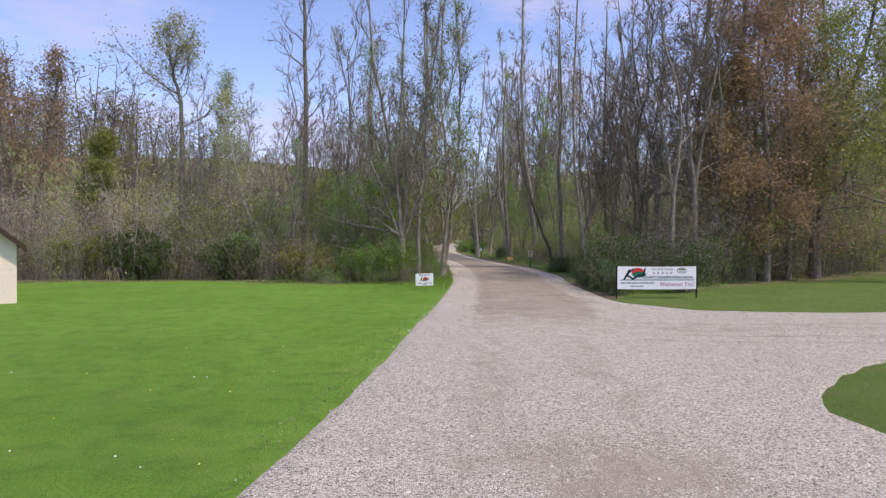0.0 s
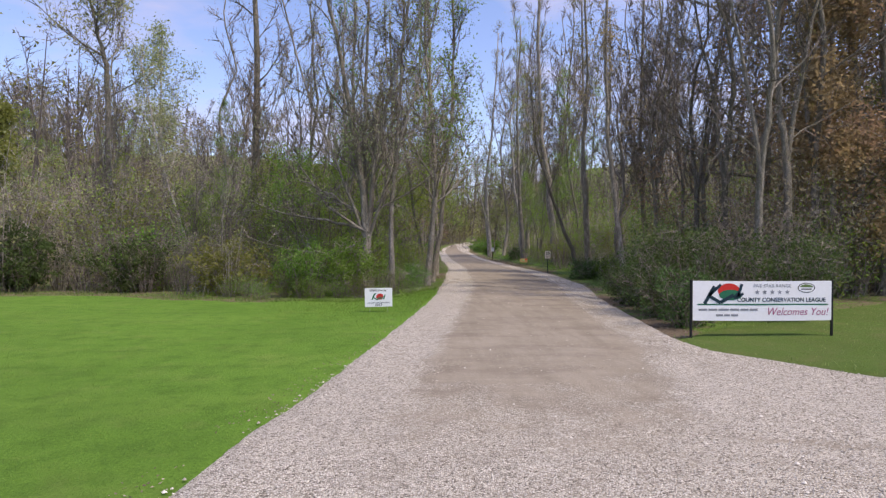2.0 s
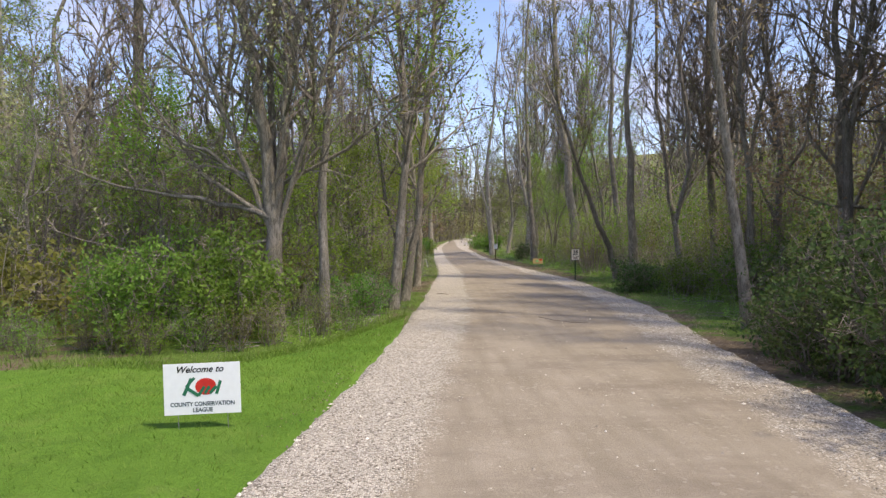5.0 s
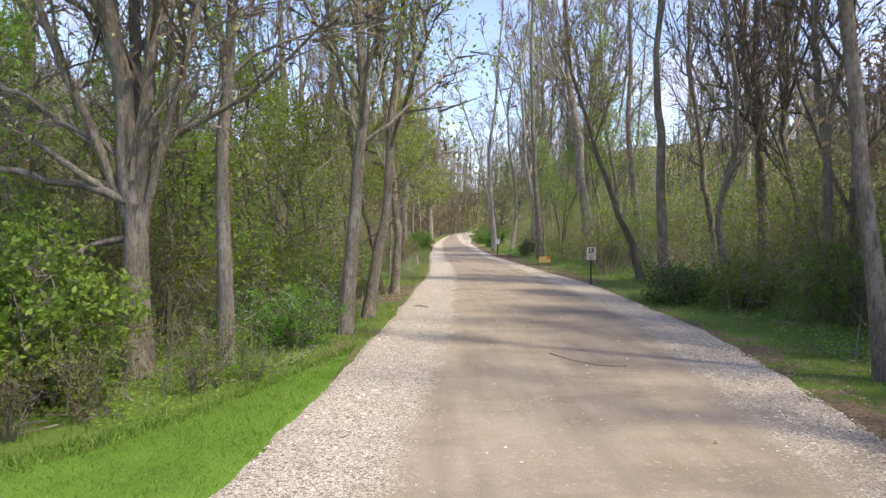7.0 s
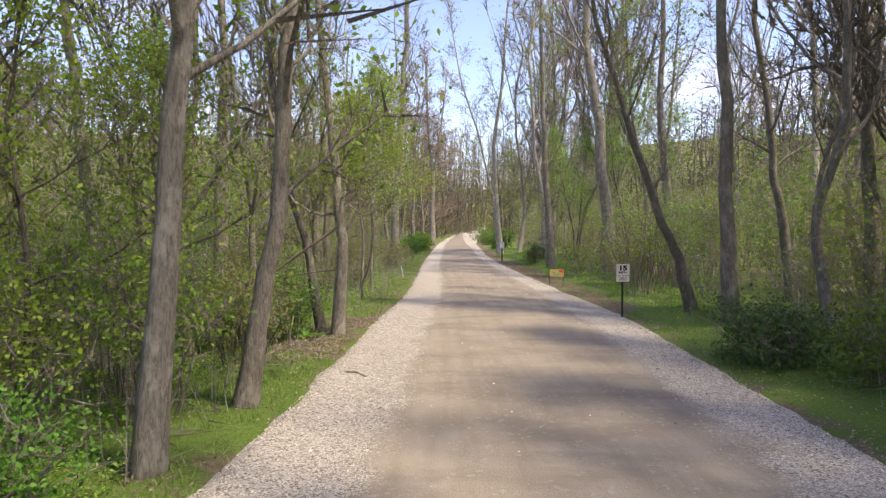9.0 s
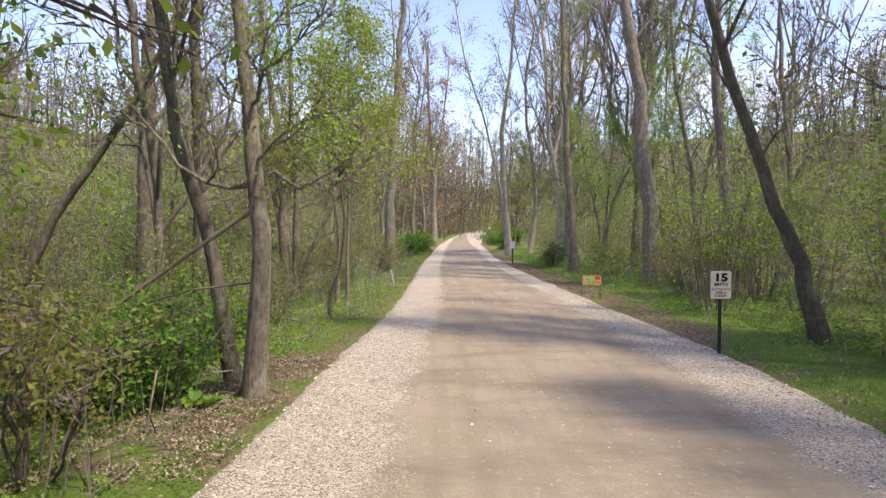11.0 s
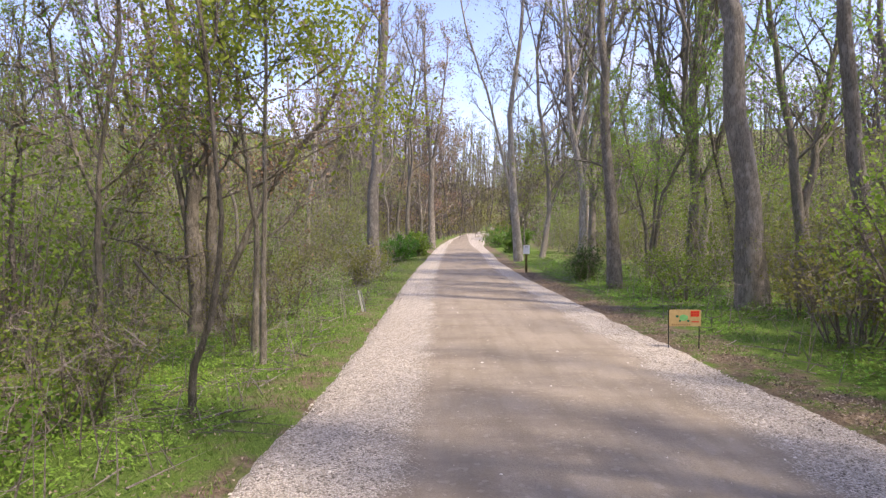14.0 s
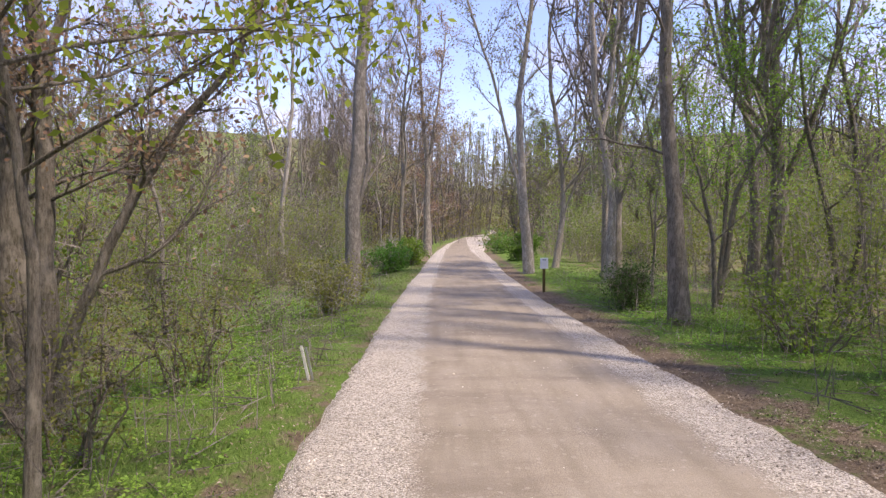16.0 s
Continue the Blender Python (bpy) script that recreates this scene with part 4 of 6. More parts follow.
lone(11, (-0.85, 28.1), [([(-0.87, 2.1), (-1.1, 4.0), (-1.5, 6.5), (-2.1, 9.5), (-2.4, 13.5)], 0.155, 0.03), ([(-0.8, 1.7), (-0.7, 3.3), (-0.45, 5.2), (0.3, 8.0), (0.9, 12.5)], 0.12, 0.03),
     ([(-0.83, 1.9), (-0.95, 4.0, 0.05), (-0.9, 8.0, 0.06), (-0.7, 14.5, 0.05)], 0.10, 0.03),
     ([(-0.85, 1.6), (-1.6, 3.6, -0.04), (-2.8, 6.6, -0.05), (-3.9, 11.0, -0.04)], 0.07, 0.02), ([(-0.8, 1.7), (-0.1, 3.8, -0.06), (0.9, 7.0, -0.07), (1.9, 11.0, -0.05)], 0.065, 0.02)], "many-stemmed tree, nearly bare, with low dead limbs beside the lawn",
     leaf_mat=LEAF_PALE, small=False, leaves=1, leaf=0.05, start=0.3, limbs=17, reach=3.1, lift=(0.5, 1.15), subs=10, twigs=7, fine=0.012,
     low=[([(-0.85, 1.9), (-1.55, 2.25), (-2.35, 2.3), (-3.4, 2.5), (-4.6, 2.9)], 0.06), ([(-0.88, 1.95), (-1.9, 2.6), (-2.4, 3.2), (-3.4, 4.5), (-4.4, 6.0)], 0.05),
          ([(-0.9, 1.6), (-2.0, 1.2), (-3.1, 1.35), (-4.7, 1.8)], 0.045), ([(-0.9, 2.4), (-1.9, 3.1, -0.05), (-3.0, 3.6, -0.05), (-4.0, 5.2, -0.03)], 0.04)])
lone(12, (-0.08, 28.8), [([(-0.12, 2.1), (-0.04, 3.8), (0.15, 6.0), (0.3, 9.0), (0.2, 13.0)], 0.10, 0.03)], "slim pale-barked tree with a few new leaves", bark=BARK_PALE, leaf_mat=LEAF_OLIVE, small=False, leaves=1, start=0.36, limbs=25, reach=2.5, lift=(0.5, 1.15), fine=0.012)
lone(13, (1.08, 30.9), [([(1.3, 2.35), (1.42, 3.5), (1.3, 5.8), (1.0, 9.0), (1.2, 14.5)], 0.115, 0.035)], "grey-barked tree leaning over the gravel edge", bark=BARK, leaf_mat=LEAF_SPRING, small=False, leaves=2, leaf=0.07, start=0.28, limbs=27, reach=3.0, lift=(0.55, 1.2), fine=0.012)
lone(14, (1.25, 32.7), [([(1.45, 1.0), (1.64, 2.0), (1.8, 4.1), (2.05, 6.5), (2.2, 10), (1.8, 15)], 0.125, 0.035)], "grey-barked tree with dark foot leaning over the gravel edge", bark=BARK, leaf_mat=LEAF_SPRING, small=False, leaves=2, leaf=0.07, start=0.34, limbs=27, reach=3.0, lift=(0.55, 1.2), fine=0.012)
lone(15, (1.54, 37.04), [([(1.63, 1.5), (1.54, 2.77), (1.42, 3.88), (1.18, 6.65), (0.74, 9.97), (0.96, 14.4)], 0.112, 0.03)], 'twin tree of the pair at the lane, rough grey bark', leaf_mat=LEAF_SPRING, small=False, bulk=False, leaves=7, leaf=0.036, start=0.22, limbs=15, reach=2.4, lift=(0.25, 1.1), low=[([(1.68, 2.1), (1.07, 2.22), (0.4, 2.77), (-0.26, 2.88)], 0.03), ([(1.68, 2.33), (2.18, 2.1), (2.62, 2.22)], 0.022)])
lone(16, (1.2, 37.6), [([(0.9, 1.55), (0.53, 2.77), (0.37, 4.1), (-0.02, 6.65), (-0.8, 9.97), (-0.91, 13.29)], 0.088, 0.03)], 'leaning grey-barked tree of the pair at the lane', leaf_mat=LEAF_SPRING, small=False, bulk=False, leaves=7, leaf=0.036, start=0.35, limbs=12, reach=2.2)
lone(17, (-1.84, 35.6), [([(-1.85, 1.2), (-2.15, 3.6), (-2.3, 5.2), (-2.6, 9.0), (-2.5, 13.0)], 0.12, 0.03)], "slender wood-edge tree with pale bark and sparse leaves", bark=BARK_PALE, leaf_mat=LEAF_MID, leaves=2, start=0.25)
lone(18, (-3.24, 44.66), [([(-3.16, 4.21), (-3.02, 6.65), (-3.24, 11.08), (-3.02, 16.62)], 0.222, 0.05)], 'thick dark-barked tree among brush', bark=BARK_DARK, leaf_mat=LEAF_OLIVE, leaves=1, start=0.5)
lone(19, (-4.14, 40.81), [([(-3.42, 0.78), (-2.86, 1.94), (-1.7, 3.49), (-0.7, 5.21), (0.07, 7.75)], 0.111, 0.03)], 'dead trunk leaning through the brush', bark=BARK_DARK, leaf_mat=None, start=0.5, limbs=6, reach=1.4)
SAP = dict(bark=BARK, leaf_mat=LEAF_BRIGHT, leaves=20, leaf=0.056, small=False, start=0.45, limbs=16, reach=2.3, lift=(0.15, 0.7), subs=6, twigs=4, spread=0.16)
lone(21, (1.18, 42.65), [([(1.29, 0.39), (1.48, 0.89), (1.59, 1.77), (1.46, 3.32), (1.24, 4.87)], 0.044, 0.012)], 'thin crooked young tree leaning over the verge', bark=BARK_DARK, leaf_mat=LEAF_SPRING, leaves=1, leaf=0.045, small=False, start=0.6, limbs=7, reach=0.9, subs=5, twigs=4)
lone(22, (1.24, 45.03), [([(1.29, 1.88), (1.34, 3.77), (1.31, 6.2)], 0.044, 0.014)], 'young tree in bright fresh leaf on the verge', **SAP)
lone(20, (0.84, 45.98), [([(0.9, 1.77), (0.67, 3.32), (0.56, 5.54)], 0.055, 0.015)], 'young forked tree in fresh leaf behind the verge', **{**SAP, 'leaves': 12})
lone(24, (-0.93, 48.75), [([(-1.15, 0.33), (-1.18, 2.66), (-1.37, 4.65), (-1.79, 7.75), (-1.9, 13.29)], 0.2, 0.04), ([(-0.82, 0.33), (-0.79, 2.22), (-0.9, 4.65), (-1.02, 8.31), (-0.68, 13.29)], 0.155, 0.035), ([(-0.63, 0.44), (-0.41, 1.05), (0.15, 2.22), (0.81, 3.21), (1.42, 3.88), (2.2, 5.76)], 0.094, 0.025), ([(-1.02, 1.11), (-1.18, 1.94), (-0.74, 3.88), (-0.13, 5.65), (0.09, 8.86)], 0.1, 0.025), ([(-1.24, 1.55), (-1.57, 3.32), (-2.23, 6.65), (-2.45, 9.97)], 0.089, 0.025)], 'old many-stemmed tree with pinkish buds and furrowed grey bark', leaf_mat=LEAF_PINK, small=False, bulk=False, leaves=2, leaf=0.06, start=0.34, limbs=9, reach=2.0, lift=(0.2, 1.0))
lone(25, (-0.73, 44.7), [([(-0.75, 1.33), (-0.72, 2.44), (-0.41, 4.32), (-0.47, 6.65)], 0.05, 0.015)], 'thin young tree in the undergrowth', bark=BARK_DARK, leaf_mat=LEAF_SPRING, leaves=2, leaf=0.05, start=0.4, limbs=10, reach=1.5)
lone(23, (-0.76, 41.5), [([(-0.74, 2.0), (-0.78, 4.5), (-0.7, 8.0), (-0.85, 14.0)], 0.165, 0.04)], 'straight dark-barked trunk at the edge of the brush', bark=BARK_DARK, leaf_mat=LEAF_OLIVE, leaves=1, start=0.45, limbs=12, reach=2.4)
lone(26, (0.67, 62.28), [([(0.75, 1.22), (0.95, 5.98), (1.21, 9.75), (1.5, 14.4), (1.39, 24.37)], 0.31, 0.1)], 'tall straight tree with thick pale grey trunk', bark=BARK_PALE, leaf_mat=LEAF_PALE, leaves=1, start=0.42, limbs=16, reach=4.5, lift=(0.5, 1.1))
lone(27, (2.59, 91.03), [([(2.59, 4.43), (2.59, 7.64), (2.15, 12.19), (2.04, 19.94)], 0.332, 0.08), ([(2.59, 6.65), (3.26, 10.52), (4.14, 17.72)], 0.222, 0.05)], 'round-crowned tree with pinkish buds at the bend', leaf_mat=LEAF_PINK, leaves=2, leaf=0.12, start=0.4, limbs=16, reach=4.6, lift=(0.2, 1.0), fine=0.014)
for k, (x, y, h, leafm, what) in enumerate(((1.2, 104.0, 13.5, LEAF_PINK, "pinkish buds"), (5.6, 139.0, 20.0, LEAF_PALE, "pale buds"), (8.6, 147.0, 22.0, LEAF_HAZE, "hazy olive buds"), (3.4, 126.0, 16.0, LEAF_PINK, "pinkish buds"), (12.4, 156.0, 22.0, LEAF_HAZE, "hazy olive buds"))):
    lone(90 + k, (x, y), [([(x + 0.1, 2.5), (x - 0.2, h * 0.5), (x + 0.3, h)], 0.2, 0.04), ([(x + 0.2, 2.6), (x + 1.2, h * 0.5), (x + 2.0, h * 0.9)], 0.13, 0.03)], "distant round-crowned tree beyond the bend, " + what,
         leaf_mat=leafm, leaves=3, leaf=0.13, start=0.18, limbs=14, reach=4.0, lift=(0.1, 0.95), subs=7, twigs=5, fine=0.022)
lone(28, (7.45, 27.6), [([(7.15, 2.1), (6.8, 4.6), (6.7, 8.0), (6.9, 14.0)], 0.105, 0.03)], "slim tree leaning over the verge, grey bark", leaf_mat=LEAF_RUSSET, leaves=1, start=0.45, limbs=12, reach=2.0)
lone(29, (8.98, 39.5), [([(8.67, 1.1), (8.2, 2.05), (7.45, 4.25), (6.7, 6.6), (6.4, 10.0)], 0.14, 0.03)], "dark tree leaning towards the lane", bark=BARK_DARK, leaf_mat=LEAF_OLIVE, small=False, leaves=1, start=0.45, limbs=12, reach=2.2)
lone(30, (9.0, 37.9), [([(8.85, 3.5), (8.7, 6.0), (8.9, 10), (8.7, 16.0)], 0.15, 0.04)], "straight dark-barked woodland tree near the verge", bark=BARK_DARK, leaf_mat=LEAF_OLIVE, leaves=1, start=0.5)
lone(31, (12.0, 40.9), [([(11.7, 1.8), (11.45, 3.3), (10.9, 7.1), (10.9, 14)], 0.15, 0.04)], "leaning dark-barked woodland tree", bark=BARK_DARK, leaf_mat=LEAF_MID, leaves=1, leaf=0.045, start=0.45)
lone(32, (12.0, 38.2), [([(11.9, 1.0), (11.75, 4.2), (11.6, 6.5), (11.8, 16)], 0.2, 0.05)], "large tree with a crooked limb over the brush", bark=BARK_DARK, leaf_mat=LEAF_SPRING, leaves=1, leaf=0.05, start=0.4, low=[([(11.75, 4.4), (11.1, 5.1), (10.4, 5.0), (9.6, 4.7)], 0.07)])
lone(33, (9.8, 48.92), [([(9.61, 2.66), (9.26, 5.87), (8.85, 8.42), (8.52, 13.29), (8.63, 22.15)], 0.277, 0.08)], 'tall thick-trunked tree with furrowed grey bark', leaf_mat=LEAF_PALE, leaves=1, start=0.5, limbs=15, reach=4.0)
lone(34, (12.08, 51.07), [([(11.91, 2.1), (11.71, 3.77), (11.08, 6.76), (10.8, 13.29)], 0.166, 0.03), ([(12.02, 2.22), (12.35, 3.88), (12.74, 6.09), (13.13, 12.19)], 0.133, 0.03)], 'forked tree with dark smooth bark', bark=BARK_DARK, leaf_mat=LEAF_BRIGHT, leaves=2, start=0.4)
lone(35, (12.52, 49.29), [([(12.19, 1.66), (11.64, 6.2), (11.75, 9.97), (11.52, 18.83)], 0.222, 0.05)], 'tall grey-barked woodland tree', leaf_mat=LEAF_OLIVE, leaves=1, start=0.5)
lone(36, (8.45, 53.84), [([(8.25, 3.21), (8.06, 6.54), (7.89, 11.08), (8.23, 17.72)], 0.188, 0.05)], 'straight tree near the verge with ivy-green new leaves', leaf_mat=LEAF_BRIGHT, leaves=4, leaf=0.055, start=0.2, limbs=18, reach=2.5, lift=(0.1, 1.0))
lone(37, (9.88, 55.46), [([(10.33, 2.77), (11.49, 5.1), (11.93, 7.75)], 0.078, 0.02), ([(9.83, 1.66), (9.38, 3.54), (8.94, 5.98)], 0.066, 0.02), ([(10.05, 1.77), (10.27, 3.77, 0.06), (10.6, 6.65, 0.06)], 0.066, 0.02)], 'clump of slender crooked stems in new leaf', bark=BARK_DARK, leaf_mat=LEAF_BRIGHT, leaves=4, leaf=0.05, start=0.3, limbs=10, reach=1.7)
lone(38, (12.47, 55.05), [([(12.92, 1.88), (12.7, 3.99), (12.25, 6.09), (12.36, 9.97)], 0.1, 0.02), ([(12.14, 2.22), (11.59, 4.43), (11.26, 7.75)], 0.089, 0.02)], 'crooked double-stemmed tree in the brush', bark=BARK_DARK, leaf_mat=LEAF_BRIGHT, leaves=3, leaf=0.05, start=0.35, limbs=10, reach=1.8)
lone(39, (7.62, 68.72), [([(7.24, 4.76), (7.13, 7.75), (7.46, 9.97), (7.9, 14.4), (8.34, 22.15)], 0.21, 0.05), ([(7.24, 3.32), (6.96, 4.65), (5.96, 8.75), (4.8, 12.19), (3.91, 17.72)], 0.122, 0.03)], 'tall tree forking over the lane, pale green bark and buds', bark=BARK_PALE, leaf_mat=LEAF_PALE, leaves=2, leaf=0.08, start=0.4, limbs=13, reach=3.4, fine=0.011)
for k, (x, y, h) in enumerate(((-1.6, 30.6, 5.0), (-0.9, 32.4, 4.4), (-2.4, 33.2, 5.4), (-1.2, 35.4, 4.6), (-3.4, 29.4, 4.2), (-4.8, 31.6, 4.8), (-3.8, 34.6, 4.6), (-0.2, 34.0, 3.6))):
    lone(80 + k, (x, y), [([(x + 0.1, 1.5), (x - 0.1, 3.0), (x + 0.15, h)], 0.04, 0.012)], "thin young tree in fresh leaf below the larger trunks", bark=BARK_DARK, leaf_mat=LEAF_BRIGHT if k < 2 else LEAF_SPRING, leaves=10, leaf=0.05, small=False, start=0.28, limbs=12, reach=1.7, lift=(0.05, 0.8), subs=6, twigs=4)
# trees round the lawn
lone(40, (-13.5, 36.8), [([(-13.45, 5.0), (-13.4, 9.4), (-13.8, 11.0), (-14.3, 13.0)], 0.2, 0.04)], "tall thin tree with pale buds behind the lawn", bark=BARK_DARK, leaf_mat=LEAF_PALE, leaves=3, leaf=0.1, start=0.42, limbs=18, reach=4.2, lift=(0.1, 0.9), fine=0.012)
lone(41, (-6.15, 34.5), [([(-6.1, 4), (-6.05, 10.0), (-6.2, 14.7), (-6.4, 18)], 0.2, 0.05)], "tall dark bare tree behind the lawn", bark=BARK_DARK, leaf_mat=LEAF_PINK, leaves=1, leaf=0.06, start=0.24, limbs=26, reach=4.0, lift=(0.5, 1.15), fine=0.011)
lone(42, (-7.7, 31.9), [([(-7.95, 1.4), (-8.75, 3.9), (-9.25, 6.1), (-9.7, 8.5)], 0.075, 0.02)], "leaning white birch with thin twigs", bark=BARK_BIRCH, twig=TWIG_GREY, leaf_mat=LEAF_PALE, leaves=3, leaf=0.07, start=0.35, limbs=14, reach=1.8)
lone(43, (-21.5, 36.0), [([(-21.2, 2.0), (-20.3, 6.9), (-19.6, 11.5)], 0.2, 0.04), ([(-21.6, 2.0), (-22.5, 6.0), (-23.2, 10.5)], 0.16, 0.04)], "open-crowned tree with tan young leaves", bark=BARK_DARK, leaf_mat=LEAF_PINK, leaves=4, leaf=0.11, start=0.35, limbs=14, reach=3.4, fine=0.011)
lone(44, (-17.2, 34.0), [([(-17.0, 2.0), (-16.6, 4.5), (-16.4, 6.6)], 0.09, 0.02)], "small tree in olive-green leaf behind the lawn", bark=BARK_DARK, leaf_mat=LEAF_OLIVE, leaves=7, leaf=0.11, start=0.3, limbs=12, reach=2.2, lift=(0.2, 0.9))
lone(45, (-10.3, 35.5), [([(-10.3, 3.0), (-10.5, 7.0), (-10.4, 10.5)], 0.09, 0.02)], "slender pale tree with light buds", bark=BARK_BIRCH, twig=TWIG_GREY, leaf_mat=LEAF_PALE, leaves=4, leaf=0.08, start=0.4, limbs=14, reach=2.2)
RUSSET = dict(leaf_mat=LEAF_RUSSET, leaves=16, leaf=0.1, start=0.07, limbs=26, reach=4.2, lift=(-0.35, 0.9), subs=6, twigs=4, bulk=True, spread=0.26, bark=BARK_DARK)
lone(47, (13.4, 30.8), [([(13.7, 4.0), (13.9, 7.5), (14.4, 11.0), (14.8, 17.5)], 0.2, 0.05)], "large tree hung with russet-brown young leaves", **RUSSET)
lone(48, (14.6, 27.2), [([(14.6, 5.0), (14.2, 10.0), (14.4, 17.0)], 0.22, 0.05)], "tall tree hung with brown-green young leaves", **RUSSET)
lone(49, (13.3, 26.6), [([(13.4, 3.0), (13.2, 6.0), (13.4, 9.0)], 0.13, 0.03)], "lower tree hung with russet-brown young leaves at the grass edge", **{**RUSSET, "leaves": 24, "leaf": 0.11, "limbs": 24, "reach": 2.6})
GREENB = dict(leaf_mat=LEAF_OLIVE, leaves=15, leaf=0.11, bulk=True, start=0.18, limbs=20, reach=4.6, lift=(-0.1, 0.9), subs=6, twigs=4, spread=0.26, bark=BARK_DARK)
lone(50, (18.6, 28.6), [([(18.9, 3.5), (19.3, 6.7), (21.0, 10.8), (22, 15)], 0.22, 0.05), ([(18.4, 4.0), (17.8, 9.0), (17.9, 15)], 0.18, 0.05)], "large tree in dull green leaf at the grass edge", **GREENB)
lone(51, (22.5, 33.5), [([(22.4, 5.0), (22.8, 10.0), (22.4, 16.0)], 0.22, 0.05)], "large tree in dull green leaf", **GREENB)
for k, (x, y) in enumerate(((14.8, 26.3), (16.6, 27.6), (17.0, 31.0), (20.5, 25.6), (25.5, 30.0), (28.0, 35.0))):
    h = 13 + 1.3 * (k % 4)
    lone(60 + k, (x, y), [([(x + 0.2, 4.0), (x - 0.3 + 0.2 * (k % 3), 9.0), (x + 0.4, h)], 0.16, 0.04)], "dense woodland tree hung with " + ("dull green" if k in (3, 4, 5) else "russet-brown") + " young leaves",
         **(GREENB if k in (3, 4, 5) else RUSSET))


# ---- shrubs by the lane and lawn ----
def shrub(seed, x, y, height, radius, leaf_mat, label, stems=16, leaves=4, leaf=0.06, bark=None, **kw):
    return make_tree(shrub_parts(seed, height, radius, stems, bark or TWIG, leaf_mat, leaves, leaf, **kw), label, "shrub", pose(x, y, land(x, y)), name="shrub")


shrub(101, -1.3, 26.9, 1.65, 1.0, LEAF_BUSH, "rounded shrub in bright new leaf at the lawn's edge", stems=32, leaves=8, leaf=0.055)
shrub(102, -2.5, 26.3, 1.5, 1.0, LEAF_BUSH, "green leafy shrub behind the lawn", stems=24, leaves=7, leaf=0.05)
shrub(103, -5.0, 27.2, 1.6, 1.3, LEAF_OLIVE, "yellow-green shrub behind the lawn", stems=22, leaves=4, leaf=0.08)
shrub(104, -8.6, 28.8, 1.8, 1.4, LEAF_DARK, "dark green leafy shrub behind the lawn", stems=22, leaves=8, leaf=0.065)
shrub(105, -12.5, 29.0, 2.4, 1.8, LEAF_DARK, "broad dark green shrub behind the lawn", stems=26, leaves=9, leaf=0.075)
shrub(106, -15.2, 29.2, 2.2, 1.9, LEAF_OLIVE, "broad olive-green shrub behind the lawn", stems=24, leaves=8, leaf=0.075)
shrub(107, -18.6, 28.5, 2.0, 1.8, LEAF_OLIVE, "olive shrub behind the lawn", stems=22, leaves=4, leaf=0.11)
shrub(108, 0.35, 29.9, 0.75, 0.8, LEAF_MID, "low green shrub at the foot of the trees", stems=22, leaves=8, leaf=0.034)
shrub(109, 0.5, 37.0, 1.12, 0.85, LEAF_BUSH, 'dense glossy green bush at the verge', stems=30, leaves=6, leaf=0.045)
shrub(110, -0.55, 37.3, 1.05, 0.85, LEAF_MID, 'dense glossy green bush in the brush', stems=26, leaves=6, leaf=0.045)
shrub(111, 9.01, 43.19, 3.21, 1.6, LEAF_BRIGHT, 'tall many-stemmed shrub in yellow-green leaf', stems=22, leaves=2, leaf=0.05, low=0.3)
shrub(112, 10.49, 44.47, 3.32, 1.6, LEAF_SPRING, 'tall shrub in fresh green leaf', stems=26, leaves=2, leaf=0.055, low=0.25)
shrub(113, 8.13, 56.07, 1.05, 0.55, LEAF_DARK, 'small dark evergreen bush at the verge', stems=26, leaves=6, leaf=0.045)
shrub(114, 1.01, 56.95, 1.44, 1.0, LEAF_OLIVE, 'grey-brown twiggy shrub with few leaves', stems=24, leaves=2, leaf=0.06, bark=TWIG_GREY)
shrub(115, 1.21, 71.13, 1.33, 1.2, LEAF_MID, 'low green bush by the lane', stems=22, leaves=5, leaf=0.08)
shrub(116, 8.0, 34.6, 0.75, 0.9, LEAF_DARK, "low dark green bush in the ditch grass", stems=22, leaves=5, leaf=0.055)
shrub(117, 8.7, 33.2, 0.8, 0.9, LEAF_MID, "low green bush in the ditch grass", stems=20, leaves=4, leaf=0.055)
shrub(118, 6.75, 21.5, 2.3, 1.3, LEAF_DARK, "tall dark green bush beside the lane", stems=28, leaves=5, leaf=0.056)
shrub(119, 7.15, 23.7, 2.2, 1.3, LEAF_DARK, "dark green bush beside the lane", stems=26, leaves=5, leaf=0.056)
shrub(120, 8.6, 20.9, 1.9, 1.2, LEAF_DARK, "leafy bush behind the banner", stems=26, leaves=5, leaf=0.056)
shrub(121, 10.6, 24.0, 1.8, 1.3, LEAF_DARK, "dark green bush in the shade of the wood", stems=22, leaves=4, leaf=0.056)
shrub(122, 7.7, 25.7, 1.6, 1.2, LEAF_DARK, "low dark bush beside the lane", stems=20, leaves=4, leaf=0.056)
shrub(123, -0.24, 41.47, 0.78, 0.8, LEAF_MID, 'low fresh green bush in the verge', stems=18, leaves=4, leaf=0.05)
shrub(124, 1.92, 76.09, 1.66, 1.1, LEAF_SPRING, 'green bush by the lane', stems=20, leaves=5, leaf=0.09)
shrub(125, 8.79, 79.76, 1.77, 1.3, LEAF_MID, 'dark green bush by the bend', stems=20, leaves=5, leaf=0.1)
shrub(126, 9.6, 28.6, 1.6, 1.1, LEAF_DARK, "dark green bush below the wood's edge", stems=24, leaves=5, leaf=0.056)
shrub(127, 9.4, 31.2, 1.4, 1.1, LEAF_MID, "leafy bush below the wood's edge", stems=22, leaves=5, leaf=0.05)
